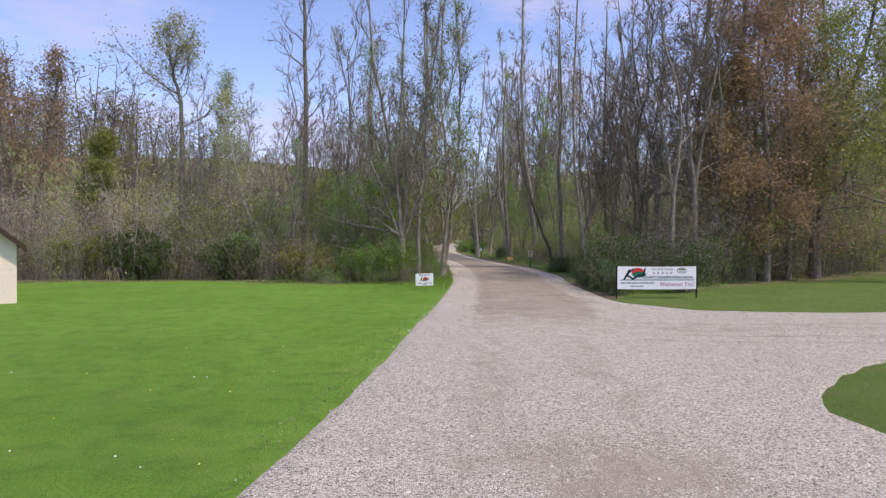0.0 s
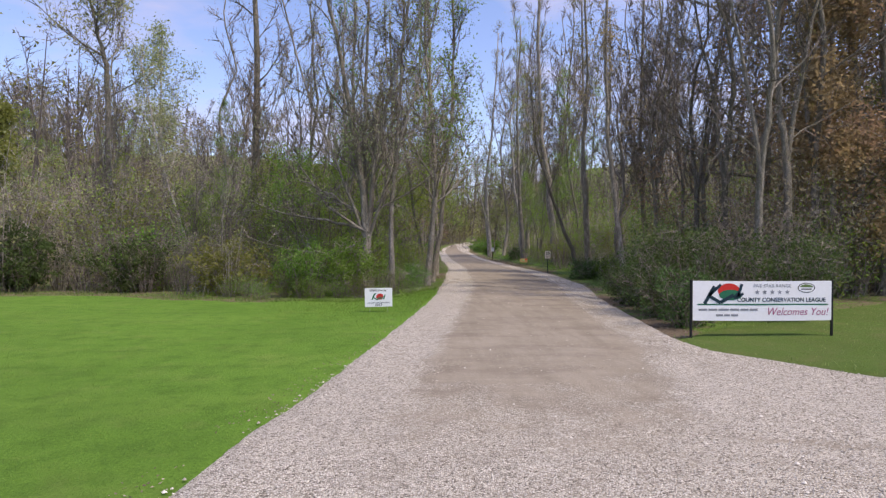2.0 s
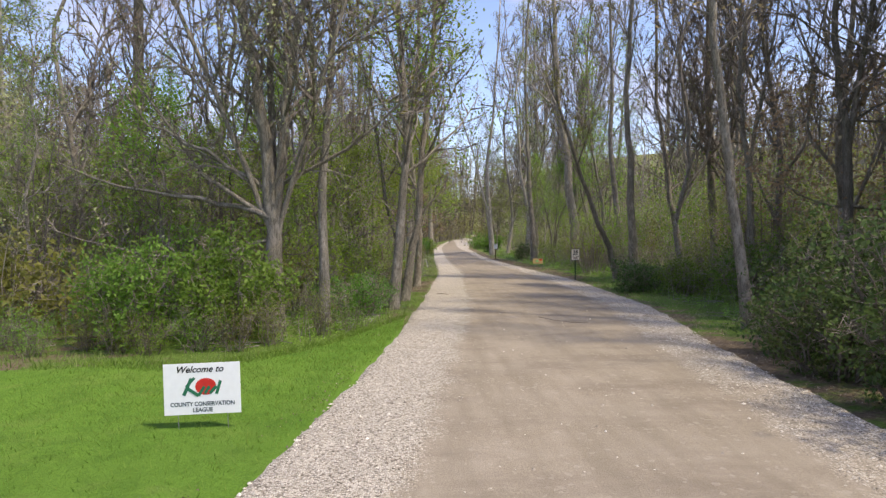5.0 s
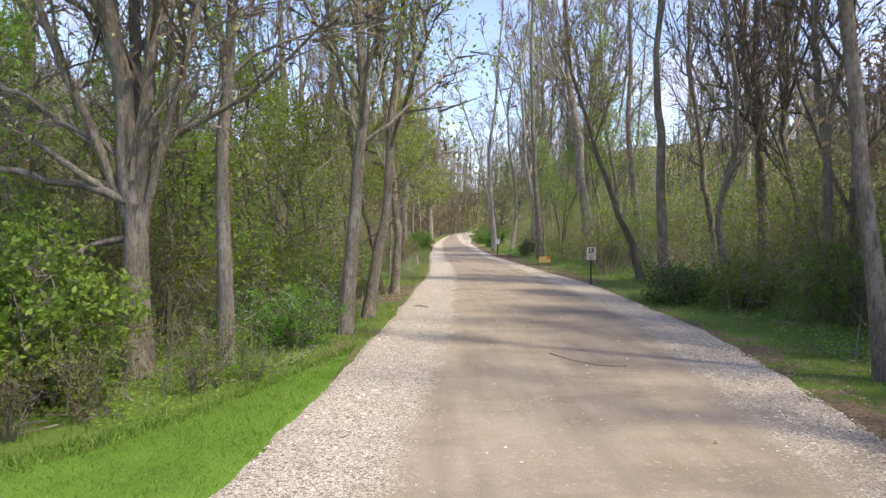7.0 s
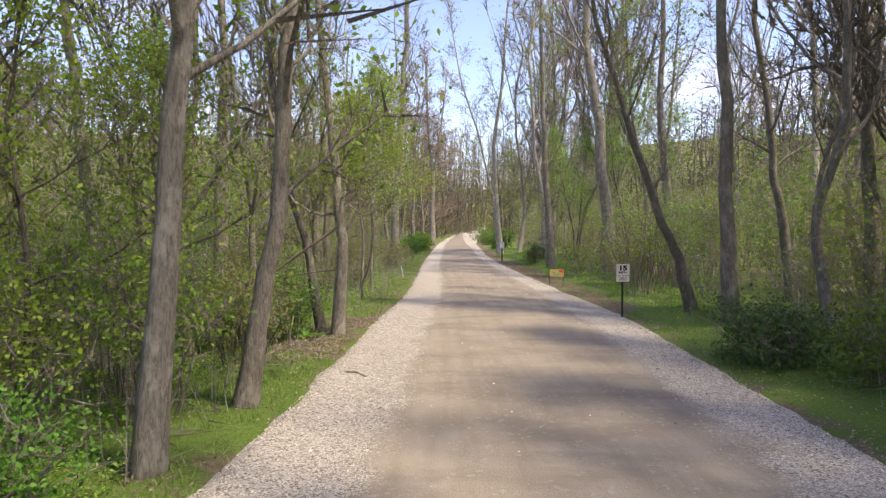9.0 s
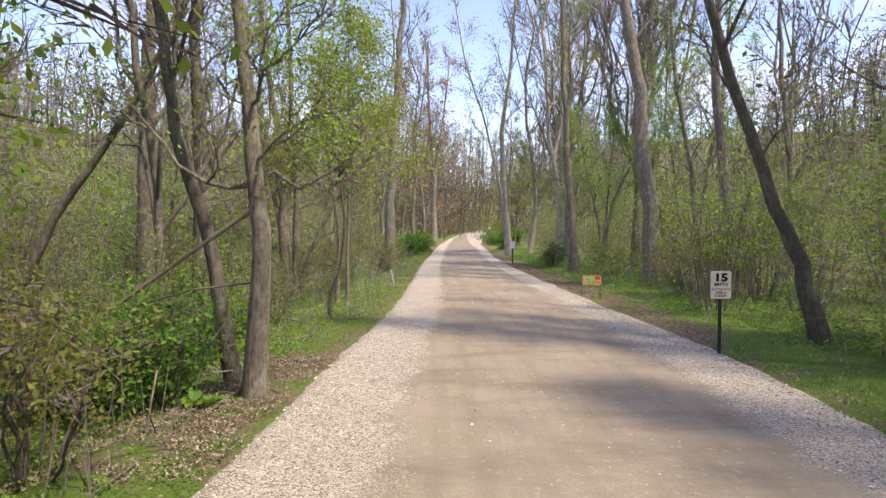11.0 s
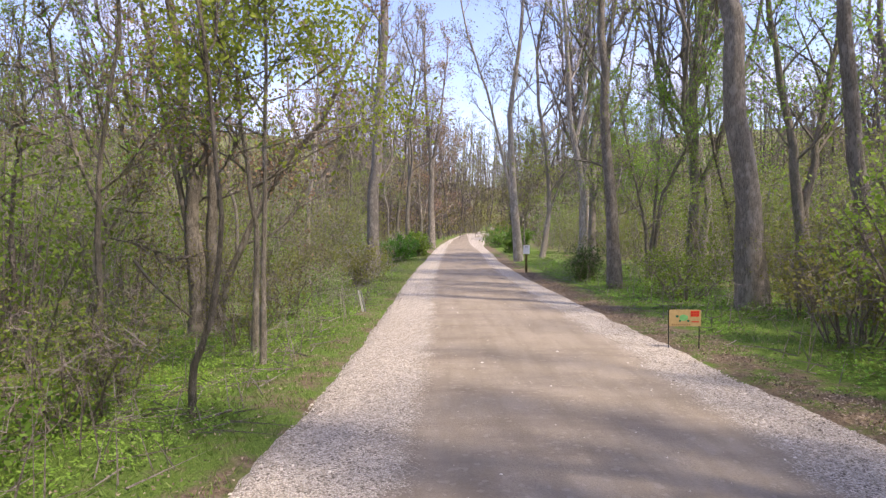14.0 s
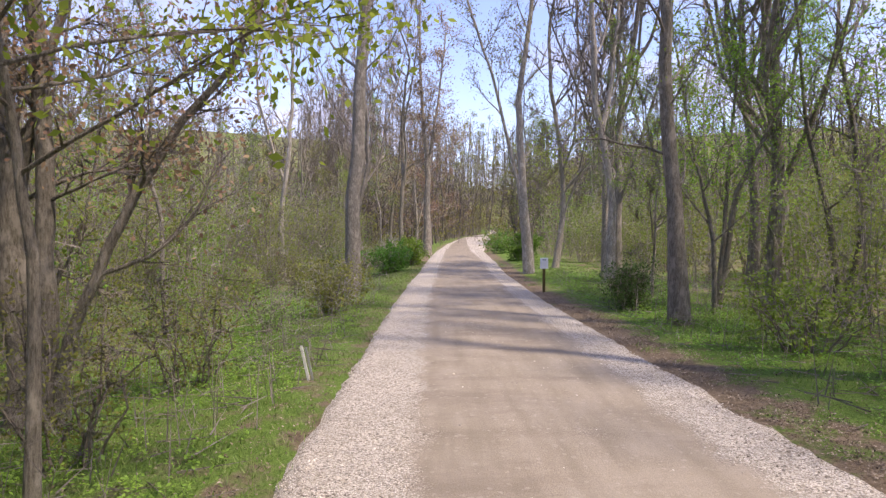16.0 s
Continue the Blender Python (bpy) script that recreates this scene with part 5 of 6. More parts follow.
shrub(128, 9.9, 26.4, 2.4, 1.5, LEAF_DARK, "tall dark green bush in the shade of the wood", stems=26, leaves=5, leaf=0.056)
for k, (x, y, h) in enumerate(((8.6, 92.0, 1.5), (9.2, 98.5, 1.7), (10.0, 104.0, 2.0), (10.9, 109.0, 2.3), (12.2, 115.0, 2.6))):
    shrub(140 + k, x, y, h, 1.5, LEAF_OLIVE if k % 2 else LEAF_MID, "green bush at the lane's far bend", stems=18, leaves=3, leaf=0.09)
for k, (x, y, h, r) in enumerate(((-0.5, 31.3, 2.1, 1.2), (0.3, 32.6, 1.9, 1.1), (-1.7, 30.2, 2.0, 1.2), (-2.6, 31.6, 2.4, 1.4), (-0.6, 33.8, 2.2, 1.3), (0.4, 35.2, 1.5, 1.0), (-1.6, 33.0, 2.5, 1.4), (-0.4, 40.2, 1.9, 1.2), (-1.3, 42.0, 2.2, 1.3))):
    shrub(150 + k, x, y, h, r, (LEAF_BRIGHT, LEAF_SPRING, LEAF_OLIVE)[k % 3], "airy woodland shrub in layered yellow-green leaf", stems=15, leaves=4, leaf=0.042, low=0.4, subs=6)
for k, (x, y, h) in enumerate(((9.4, 45.4, 1.9), (10.8, 46.8, 2.4), (9.2, 50.9, 1.1), (12.9, 47.6, 2.9))):
    shrub(165 + k, x, y, h, 1.3, (LEAF_OLIVE, LEAF_BRIGHT, LEAF_SPRING)[k % 3], "airy yellow-green shrub at the wood's edge", stems=16, leaves=4, leaf=0.05, low=0.3)
for k, (x, y) in enumerate(((6.05, 20.0), (6.15, 21.3), (6.3, 22.6), (6.45, 23.9), (6.7, 25.2))):
    shrub(130 + k, x, y, 1.05, 0.72, LEAF_DARK, "low dark green bush at the lane's edge", stems=18, leaves=5, leaf=0.045)


# ---- the wood: repeated trees and brush ----
def straight(rng, height, lean):
    a = rng.uniform(0, 6.28)
    dx, dy = math.cos(a) * lean, math.sin(a) * lean
    return [(0, 0, -0.3)] + [(dx * s + rng.gauss(0, 0.34) * (0.3 + s), dy * s + rng.gauss(0, 0.34) * (0.3 + s), height * s) for s in (0.14, 0.28, 0.42, 0.56, 0.7, 0.85, 1.0)]


KINDS = []
for k, (h, r, bark, twig, leafm, nl, sz, st, lb, rc, lift, forks, label) in enumerate([
        (15, 0.12, BARK_WOOD, TWIG, LEAF_PALE, 1, 0.042, 0.3, 17, 3.3, (0.65, 1.15), 2, "tall nearly bare woodland tree with grey bark"),
        (17, 0.16, BARK_DARK, TWIG, LEAF_OLIVE, 1, 0.05, 0.36, 20, 3.3, (0.35, 1.0), 1, "tall dark-barked woodland tree with sparse olive buds"),
        (13, 0.10, BARK_WOOD, TWIG_GREY, LEAF_SPRING, 4, 0.06, 0.26, 17, 2.5, (0.2, 0.95), 0, "slender woodland tree with fresh green leaves"),
        (14, 0.10, BARK_WOOD, TWIG, LEAF_PINK, 1, 0.045, 0.28, 17, 3.2, (0.6, 1.1), 2, "bare woodland tree with pinkish buds"),
        (16, 0.11, BARK_PALE, TWIG_GREY, LEAF_PALE, 1, 0.042, 0.34, 18, 3.0, (0.6, 1.15), 1, "pale-barked woodland tree nearly bare"),
        (10, 0.065, BARK_DARK, TWIG, LEAF_OLIVE, 3, 0.06, 0.2, 15, 2.2, (0.1, 0.8), 1, "thin young woodland tree with olive leaves"),
        (8, 0.05, BARK_WOOD, TWIG, LEAF_BRIGHT, 4, 0.055, 0.2, 14, 2.1, (0.05, 0.7), 1, "thin young woodland tree in fresh leaf"),
        (15, 0.14, BARK_DARK, TWIG, LEAF_RUSSET, 4, 0.07, 0.2, 20, 3.2, (0.0, 0.9), 0, "woodland tree with russet young leaves")]):
    rng = random.Random(300 + k)
    main = straight(rng, h, rng.uniform(0.3, 1.1))
    stems = [(main, r, 0.02)]
    for j in range(forks if k not in (0, 3) else 6):
        if k in (0, 3):
            stems.append((fork(rng, main, 0.13 + 0.05 * j, h * rng.uniform(0.7, 0.98), rng.uniform(1.6, 3.4)), r * rng.uniform(0.36, 0.52), 0.012, 0.1))
            continue
        stems.append((fork(rng, main, 0.2 + 0.16 * j + rng.uniform(0, 0.1), h * rng.uniform(0.8, 0.97), rng.uniform(1.3, 2.4)), r * (0.62 - 0.1 * j), 0.015, 0.12))
    KINDS.append((tree_parts(300 + k, stems, bark, twig, leafm, leaves=nl, leaf=sz, spread=0.16, bulk=True, share=0.4 if nl == 1 else 1.0, start=st, limbs=8 if k in (0, 3) else lb if not forks else int(lb * 0.7),
                             reach=rc * (0.8 if k in (0, 3) else 1), lift=lift, subs=7 if k in (0, 3) else 9, twigs=7, fine=0.0155, stub=0.5, fan=k in (0, 3, 4)), label))

BRUSH = []
for k, (h, rad, n, bark, leafm, nl, sz, label) in enumerate([
        (2.6, 1.5, 13, TWIG, LEAF_HAZE, 2, 0.07, "tangled woodland brush with small olive leaves"),
        (3.4, 1.4, 13, TWIG_GREY, LEAF_PALE, 1, 0.06, "tall grey woodland brush, nearly bare"),
        (2.0, 1.4, 13, TWIG, LEAF_SPRING, 2, 0.07, "woodland brush in green leaf"),
        (4.4, 1.6, 13, TWIG, LEAF_SPRING, 2, 0.07, "tall woodland brush with olive leaves"),
        (3.4, 1.6, 15, TWIG, LEAF_TAN, 1, 0.045, "brown woodland brush, mostly bare")]):
    BRUSH.append((shrub_parts(400 + k, h, rad, n, bark, leafm, nl, sz, twigs=6, low=0.12, subs=6, spread=0.16, small=True, bulk=True), label))

THICKET = []
for k, (h, bark, leafm, nl, label) in enumerate([
        (5.2, TWIG_GREY, LEAF_HAZE, 2, "tall dense woodland thicket hazed with olive leaf"),
        (4.6, TWIG, LEAF_TAN, 1, "tall brown woodland thicket with first leaf"),
        (4.4, TWIG_GREY, LEAF_SPRING, 2, "tall woodland thicket in fresh green leaf")]):
    THICKET.append((shrub_parts(460 + k, h, 2.3, 15, bark, leafm, nl, 0.078, twigs=6, low=0.04, subs=9, spread=0.26, small=True, bulk=True), label))

NEAR = []
for k, (h, rad, n, bark, leafm, nl, sz, label) in enumerate([
        (1.6, 1.0, 11, TWIG, LEAF_OLIVE, 3, 0.036, "open woodland brush with small olive leaves"),
        (1.9, 0.9, 11, TWIG_GREY, LEAF_SPRING, 2, 0.036, "thin grey woodland brush with first leaves"),
        (1.2, 0.9, 11, TWIG, LEAF_SPRING, 3, 0.036, "low woodland brush in green leaf")]):
    NEAR.append((shrub_parts(430 + k, h, rad, n, bark, leafm, nl, sz, twigs=8, low=0.12, subs=6, spread=0.12, bulk=True, small=True), label))

FIXED = [(o.location.x, o.location.y) for o in scene.objects if o.type == "EMPTY" and o.name.split(".")[0] in ("tree",)]


def clear_of(x, y, gap, taken):
    return all((x - a) ** 2 + (y - b) ** 2 > gap * gap for a, b in taken)


def in_wood(x, y, margin):
    """Whether a plant may stand here: off the lane, the lawns and the shed, by the margin."""
    if lane_left(y) - margin < x < min(lane_right(y), 9) + margin:
        return False
    if x <= lane_left(y):
        return y > back_left(max(-60, min(x, 1.4))) + margin * 0.8
    return y > back_right(max(4.0, min(x, 60))) + margin * 0.8


prototypes = {}


def plant(bank, name, k, x, y, scale, turn, group, category):
    key = (name, k)
    m = pose(x, y, land(x, y) - 0.03, 0, 0, turn) @ Matrix.Diagonal((scale, scale, scale, 1))
    if key not in prototypes:
        prototypes[key] = make_tree(bank[k][0], bank[k][1], category, m, group, name)
        return prototypes[key]
    src = prototypes[key]
    ob = copy_thing(src, m)
    ob.matrix_basis = m
    return ob


rng = random.Random(77)
taken = list(FIXED)
count = 0
for tries in range(4000):
    if count >= 135:
        break
    y = rng.uniform(20, 105)
    side = rng.random()
    off = (4.5 if 26 < y < 80 else 1.6) + 30 * rng.random() ** 1.15
    x = lane_left(y) - off if side < 0.5 else lane_right(y) + off
    if abs(x) > 40 or not in_wood(x, y, 1.5) or not clear_of(x, y, 1.8 if off < 14 else 2.6, taken):
        continue
    if x > 0 and (y < 28 and x < 13 or 43 < y < 62 and x < 14.5):
        continue
    taken.append((x, y))
    k = rng.choices(range(8), (4, 4, 3, 3, 3, 4, 3, 2))[0]
    if x > 8 and y < 46:
        k = rng.choice((0, 1, 4, 4, 3, 7, 5)) if x > 13.5 else rng.choice((1, 5, 4, 5) if y > 33 else (1, 1, 4))
    if x < 2 and y < 45 and k == 7:
        k = 3
    size = rng.uniform(0.72, 1.12) * (1.0 + 0.2 * step(38, 50, y))
    if x > 8 and y > 34:
        if rng.random() < 0.6:
            continue
        k = rng.choice((0, 3, 4, 4, 2))
    if x < 1 and y < 52:
        k, size = rng.choice((0, 3, 4, 4, 0, 6, 2)), rng.uniform(0.42, 0.72)
    if off < 10 and 38 < y < 80:
        if x > 3 and (y < 66 or rng.random() < 0.5):
            continue
        k, size = rng.choice((5, 6, 2, 5)), rng.uniform(0.55, 0.9) if x < 3 else rng.uniform(0.42, 0.66)
    if x < -4 and y < 95:
        size = rng.uniform(0.45, 0.72)
    turn = rng.uniform(0, 360)
    count += 1
    if 46 < y < 88 and (x < -3 or x > 12):
        size = min(size, 0.56)
        if int(x * 10 + y * 10) % 5 < 2:
            continue
    plant(KINDS, "tree", k, x, y, size, turn, "woodland trees", "tree")

# bare slender trees close along both sides of the lane's mouth, and a bushy skirt below the russet trees
for k, x, y, size in ((1, 10.6, 29.6, 0.75), (1, 10.6, 33.4, 0.7), (0, 11.6, 31.4, 0.9), (3, 12.8, 38.5, 1.1), (3, 10.2, 36.6, 0.95), (0, 12.6, 35.4, 0.95), (4, 15.5, 46.0, 1.4), (0, 18.0, 56.5, 1.3), (0, 11.4, 56.0, 1.4), (3, 12.6, 58.4, 1.45), (4, 9.6, 63.2, 1.4), (0, 11.0, 67.0, 1.5), (3, 9.2, 71.5, 1.5), (3, 14.6, 42.0, 1.3), (1, 9.4, 23.6, 0.75), (1, 11.0, 24.9, 0.85), (1, 10.3, 27.2, 0.8), (1, 12.4, 26.0, 0.9), (6, 10.4, 61.5, 0.9), (5, 9.4, 58.2, 0.6), (2, 9.8, 65.0, 0.7), (4, 12.0, 72.5, 1.6), (6, 9.1, 77.0, 1.0), (1, 13.5, 61.0, 1.1), (2, 9.3, 84.0, 1.0),
                      (3, -6.4, 31.6, 0.85), (0, -4.3, 35.2, 0.95), (3, -0.9, 36.8, 0.8), (0, -1.0, 40.4, 0.75), (0, -5.2, 55.0, 0.9), (4, -3.6, 70.0, 1.2), (3, -0.5, 76.0, 1.5)):
    taken.append((x, y))
    plant(KINDS, "tree", k, x, y, size, rng.uniform(0, 360), "woodland trees", "tree")
for i in range(22):
    x = 8.6 + i * 0.95 + rng.uniform(-0.3, 0.3)
    y = back_right(x) + rng.uniform(1.2, 3.4)
    taken.append((x, y))
    plant(BRUSH, "brush", rng.choice((4, 4, 0, 1, 2)), x, y, rng.uniform(0.7, 1.15), rng.uniform(0, 360), "woodland brush", "shrub")

count = 0
for tries in range(6000):
    if count >= 200:
        break
    y = rng.uniform(20, 100)
    off = 2.2 + 26 * rng.random() ** 1.5
    x = lane_left(y) - off if rng.random() < 0.55 else lane_right(y) + off
    if abs(x) > 36 or not in_wood(x, y, 2.0) or not clear_of(x, y, 0.9, taken):
        continue
    if x > 3 and y > 43 and off < 9 and tries % 5 < 3:
        continue
    taken.append((x, y))
    if off < 6.5:
        plant(NEAR, "low_brush", rng.randrange(3), x, y, rng.uniform(0.7, 1.15), rng.uniform(0, 360), "low brush by the lane", "shrub")
        count += 1
        continue
    kinds = (1, 6, 0.5, 0.3, 8) if x < 0 and y < 50 else (4, 3, 3, 3, 3)
    plant(BRUSH, "brush", rng.choices(range(5), kinds)[0], x, y, rng.uniform(0.6, 1.0) * (1.0 + 0.75 * step(3.5, 11, off)), rng.uniform(0, 360), "woodland brush", "shrub")
    count += 1

for i in range(170):
    y = 31 + 64 * ((i + rng.random()) / 170) ** 1.15
    left = i % 2 == 0
    off = rng.uniform(5.4, 14.0) if left else rng.uniform(4.2, 12.0)
    x = lane_left(y) - off if left else lane_right(y) + off
    if y < 40 and left:
        x -= 2.0
    if not left and y > 42 and off < 8.5 and i % 4 != 1:
        continue
    if in_wood(x, y, 2.5):
        plant(THICKET, "thicket", rng.choices(range(3), (5, 3 if y > 45 else 0, 2) if left else (6, 1, 3))[0], x, y, rng.uniform(0.65, 1.15), rng.uniform(0, 360), "woodland thicket", "shrub")

# leafy understorey behind the first trunks
for i in range(18):
    x, y = rng.uniform(-7.5, -1.2), rng.uniform(29.5, 37.0)
    if in_wood(x, y, 1.0):
        plant(BRUSH, "brush", rng.choice((0, 2, 3, 3)), x, y, rng.uniform(0.5, 0.85), rng.uniform(0, 360), "woodland brush", "shrub")

for i in range(6):
    x, y = rng.uniform(-8.0, -2.2), rng.uniform(29.5, 36.0)
    if in_wood(x, y, 1.0):
        plant(KINDS, "tree", 6, x, y, rng.uniform(0.38, 0.6), rng.uniform(0, 360), "woodland trees", "tree")

for i in range(11):
    x = -4.6 + i * 0.52 + rng.uniform(-0.15, 0.15)
    plant(NEAR, "low_brush", rng.choice((0, 2, 2)), x, back_left(x) + rng.uniform(0.5, 1.3), rng.uniform(0.42, 0.62), rng.uniform(0, 360), "low brush by the lane", "shrub")

# a skirt of thicket below the russet trees
for i in range(24):
    x = 10.5 + i * 0.7 + rng.uniform(-0.3, 0.3)
    plant(THICKET, "thicket", rng.choice((1, 1, 1, 2)), x, back_right(x) + rng.uniform(1.4, 3.4), rng.uniform(0.7, 1.1), rng.uniform(0, 360), "woodland thicket", "shrub")

# brush right along the back of the lawn
for i in range(28):
    x = -27 + i * 0.86 + rng.uniform(-0.3, 0.3)
    y = back_left(x) + rng.uniform(1.2, 3.6)
    if x < -3.2:
        plant(BRUSH, "brush", rng.choice((0, 1, 1, 2, 4, 4, 4)), x, y, rng.uniform(0.6, 1.0), rng.uniform(0, 360), "woodland brush", "shrub")


for i in range(30):
    x = -30 + i * 1.0 + rng.uniform(-0.4, 0.4)
    y = back_left(x) + rng.uniform(4.0, 9.0)
    if x < -2.5:
        plant(BRUSH, "brush", rng.choice((1, 1, 4, 4, 4)), x, y, rng.uniform(1.3, 1.9), rng.uniform(0, 360), "woodland brush", "shrub")


# ---- far woods, all round ----
def far_woods():
    rng_, rs = random.Random(9), np.random.RandomState(9)
    wood, twig, tips = Tubes(), Tubes(), []
    spots = []
    for i in range(1330):
        if i >= 1150:
            x, y = rng_.uniform(-22, 46), rng_.uniform(173, 205)
        elif i < 260:
            x, y = rng_.uniform(-12, 26), rng_.uniform(104, 160)
        elif i < 450:
            x, y = rng_.uniform(-28, 40), rng_.uniform(100, 200)
        elif i < 800:
            x, y = -rng_.uniform(24, 75), rng_.uniform(38, 120)
        else:
            x, y = 6 + rng_.uniform(24, 75), rng_.uniform(26, 120)
        if lane_left(y) - 2.0 < x < lane_right(y) + 2.0 and y < 172:
            continue
        spots.append((x, y))
    for x, y in spots:
        z, h = land(x, y), rng_.uniform(6, 12) + (5 if y > 172 else 0)
        pts = [Vector((x, y, z - 0.3)), Vector((x + rng_.gauss(0, 0.4), y + rng_.gauss(0, 0.4), z + h * 0.5)), Vector((x + rng_.gauss(0, 0.8), y + rng_.gauss(0, 0.8), z + h))]
        wood.add(pts, [0.13, 0.08, 0.03], 4)
        for j in range(16 if y > 100 else 12):
            p, e = along(pts, rng_.uniform(0.15, 1))
            q = p + Vector((rng_.gauss(0, 1.3), rng_.gauss(0, 1.3), rng_.uniform(0.4, 2.0)))
            twig.spike(p, q, 0.04)
            for _ in range(7):
                w = p.lerp(q, rng_.uniform(0.2, 1))
                t = w + Vector((rng_.gauss(0, 0.6), rng_.gauss(0, 0.6), rng_.uniform(0.1, 1.0)))
                twig.spike(w, t, 0.034)
                tips.append(t[:])
        for j in range(20):
            b = Vector((x + rng_.gauss(0, 2.2), y + rng_.gauss(0, 2.2), 0))
            b.z = land(b.x, b.y) - 0.1
            t = b + Vector((rng_.gauss(0, 0.6), rng_.gauss(0, 0.6), rng_.uniform(1.0, 4.0)))
            twig.spike(b, t, 0.03)
            for _ in range(4):
                tips.append((b.lerp(t, rng_.uniform(0.2, 1)) + Vector((rng_.gauss(0, 0.5), rng_.gauss(0, 0.5), rng_.gauss(0, 0.3))))[:])
    ob = part("far_woods_trunks", wood.v, wood.f, TWIG_FAR)
    tagged(ob, "grey trunks and limbs of the far woods", "far woods", kind="stuff")
    ob = part("far_woods_twigs", twig.v, twig.f, TWIG_FAR)
    tagged(ob, "hazy grey-brown twigs of the far woods", "far woods", kind="stuff")
    tips = np.array(tips)
    v, f = leaves_data(rs, tips[rs.permutation(len(tips))[:90000]] + rs.normal(0, 0.2, (min(90000, len(tips)), 3)), 0.26, small=True)
    ob = part("far_woods_leaves", v, f, LEAF_OLIVE)
    tagged(ob, "thin olive and yellow-green leaf of the far woods", "far woods", kind="stuff")


far_woods()


# ---- ground cover ----
def scatter_points(rs, n, x0, x1, y0, y1, keep):
    out = []
    for x, y in zip(rs.uniform(x0, x1, n), rs.uniform(y0, y1, n)):
        if keep(x, y):
            out.append((x, y, land(x, y)))
    return np.array(out)


def blades(name, pts, rs, height, label, mat=None, lean=0.35, wide=0.006):
    n = len(pts)
    a = rs.uniform(0, 6.283, n)
    h = height * rs.uniform(0.5, 1.4, n)
    side = np.stack([np.cos(a), np.sin(a), np.zeros(n)], 1) * wide * rs.uniform(0.7, 1.6, (n, 1))
    tip = pts + np.stack([rs.normal(0, lean, n) * h, rs.normal(0, lean, n) * h, h], 1)
    v = np.stack([pts - side, pts + side, tip], 1).reshape(-1, 3)
    ob = part(name, v.tolist(), np.arange(3 * n).reshape(-1, 3).tolist(), mat or BLADE)
    return tagged(ob, label, "grass", kind="stuff")


rs = np.random.RandomState(5)
patchy = lambda x, y, f=0.8: noise.noise((x * f, y * f, 4.0))  # noqa: E731
lawn_pts = scatter_points(rs, 80000, -7.5, 1.3, 3.0, 29, lambda x, y: x < lane_left(y) + 0.03 and y < back_left(x) and rs.random_sample() < math.exp(-(lane_left(y) - x) * 0.32) + 0.08)
blades("lawn_grass", lawn_pts, rs, 0.045, "short bright green grass blades of the lawn", LAWN_BLADE, lean=0.6)
edge_pts = scatter_points(rs, 16000, 3.2, 14, 4, 24, lambda x, y: not (lane_left(y) < x < lane_right(y) - 0.03) and y < back_right(x))
blades("lawn_grass", edge_pts, rs, 0.06, "short dull green grass blades beside the drive", BLADE, lean=0.6)
near_pts = scatter_points(rs, 90000, -3.6, 1.4, 19, 29.8, lambda x, y: rs.random_sample() < step(19, 27, y) * step(-3.6, -1.0, x) and x < lane_left(y) + 0.04 and y < back_left(min(x, 1.4)) + 0.2)
blades("lawn_grass", near_pts, rs, 0.06, "short bright green grass blades at the lawn's end", LAWN_BLADE, lean=0.6)
tuft = scatter_points(rs, 14000, -16, 1.5, 24, 31, lambda x, y: abs(y - back_left(min(x, 1.4)) - 0.15) < 0.45 + 0.3 * patchy(x, y) and x < lane_left(y) - 0.1)
blades("long_grass", tuft, rs, 0.11, "longer grass where the mower stops", lean=0.4)
tuft_c = scatter_points(rs, 1100, -9, 0.8, 3.2, 24, lambda x, y: x < lane_left(y) - 0.05 and patchy(x, y, 0.5) > -0.1)
tuft_p = np.repeat(tuft_c, 16, axis=0)
tuft_p[:, :2] += rs.normal(0, 0.06, (len(tuft_p), 2))
blades("lawn_tufts", tuft_p, rs, 0.04, "lighter tufts of taller grass in the lawn", LAWN_BLADE, lean=0.5, wide=0.005)
vl = scatter_points(rs, 120000, -4.5, 2.9, 27.5, 80, lambda x, y: -0.12 * rs.random_sample() < lane_left(y) - x < 5 and in_wood(x, y, -0.2) and patchy(x, y) > -0.15 + 0.12 * (lane_left(y) - x - 2.0)
                    and not (34.8 < y < 39 and lane_left(y) - x < 1.5 and patchy(x, y, 2.0) < 0.15))
blades("verge_grass", vl, rs, 0.06, "green grass and weeds along the wood's verge", lean=0.6, wide=0.005)
vr = scatter_points(rs, 110000, 5.5, 13, 19.5, 80, lambda x, y: (0.5 if y < 34 else 0.1) < x - lane_right(y) < 5 and in_wood(x, y, 0.0) and patchy(x, y) > -0.05 + (0.1 if y < 34 else 0) + (0.35 if y > 40 and x - lane_right(y) < 1.1 else 0.0))
blades("verge_grass", vr, rs, 0.07, "green grass and weeds along the verge below the wood", lean=0.6, wide=0.006)


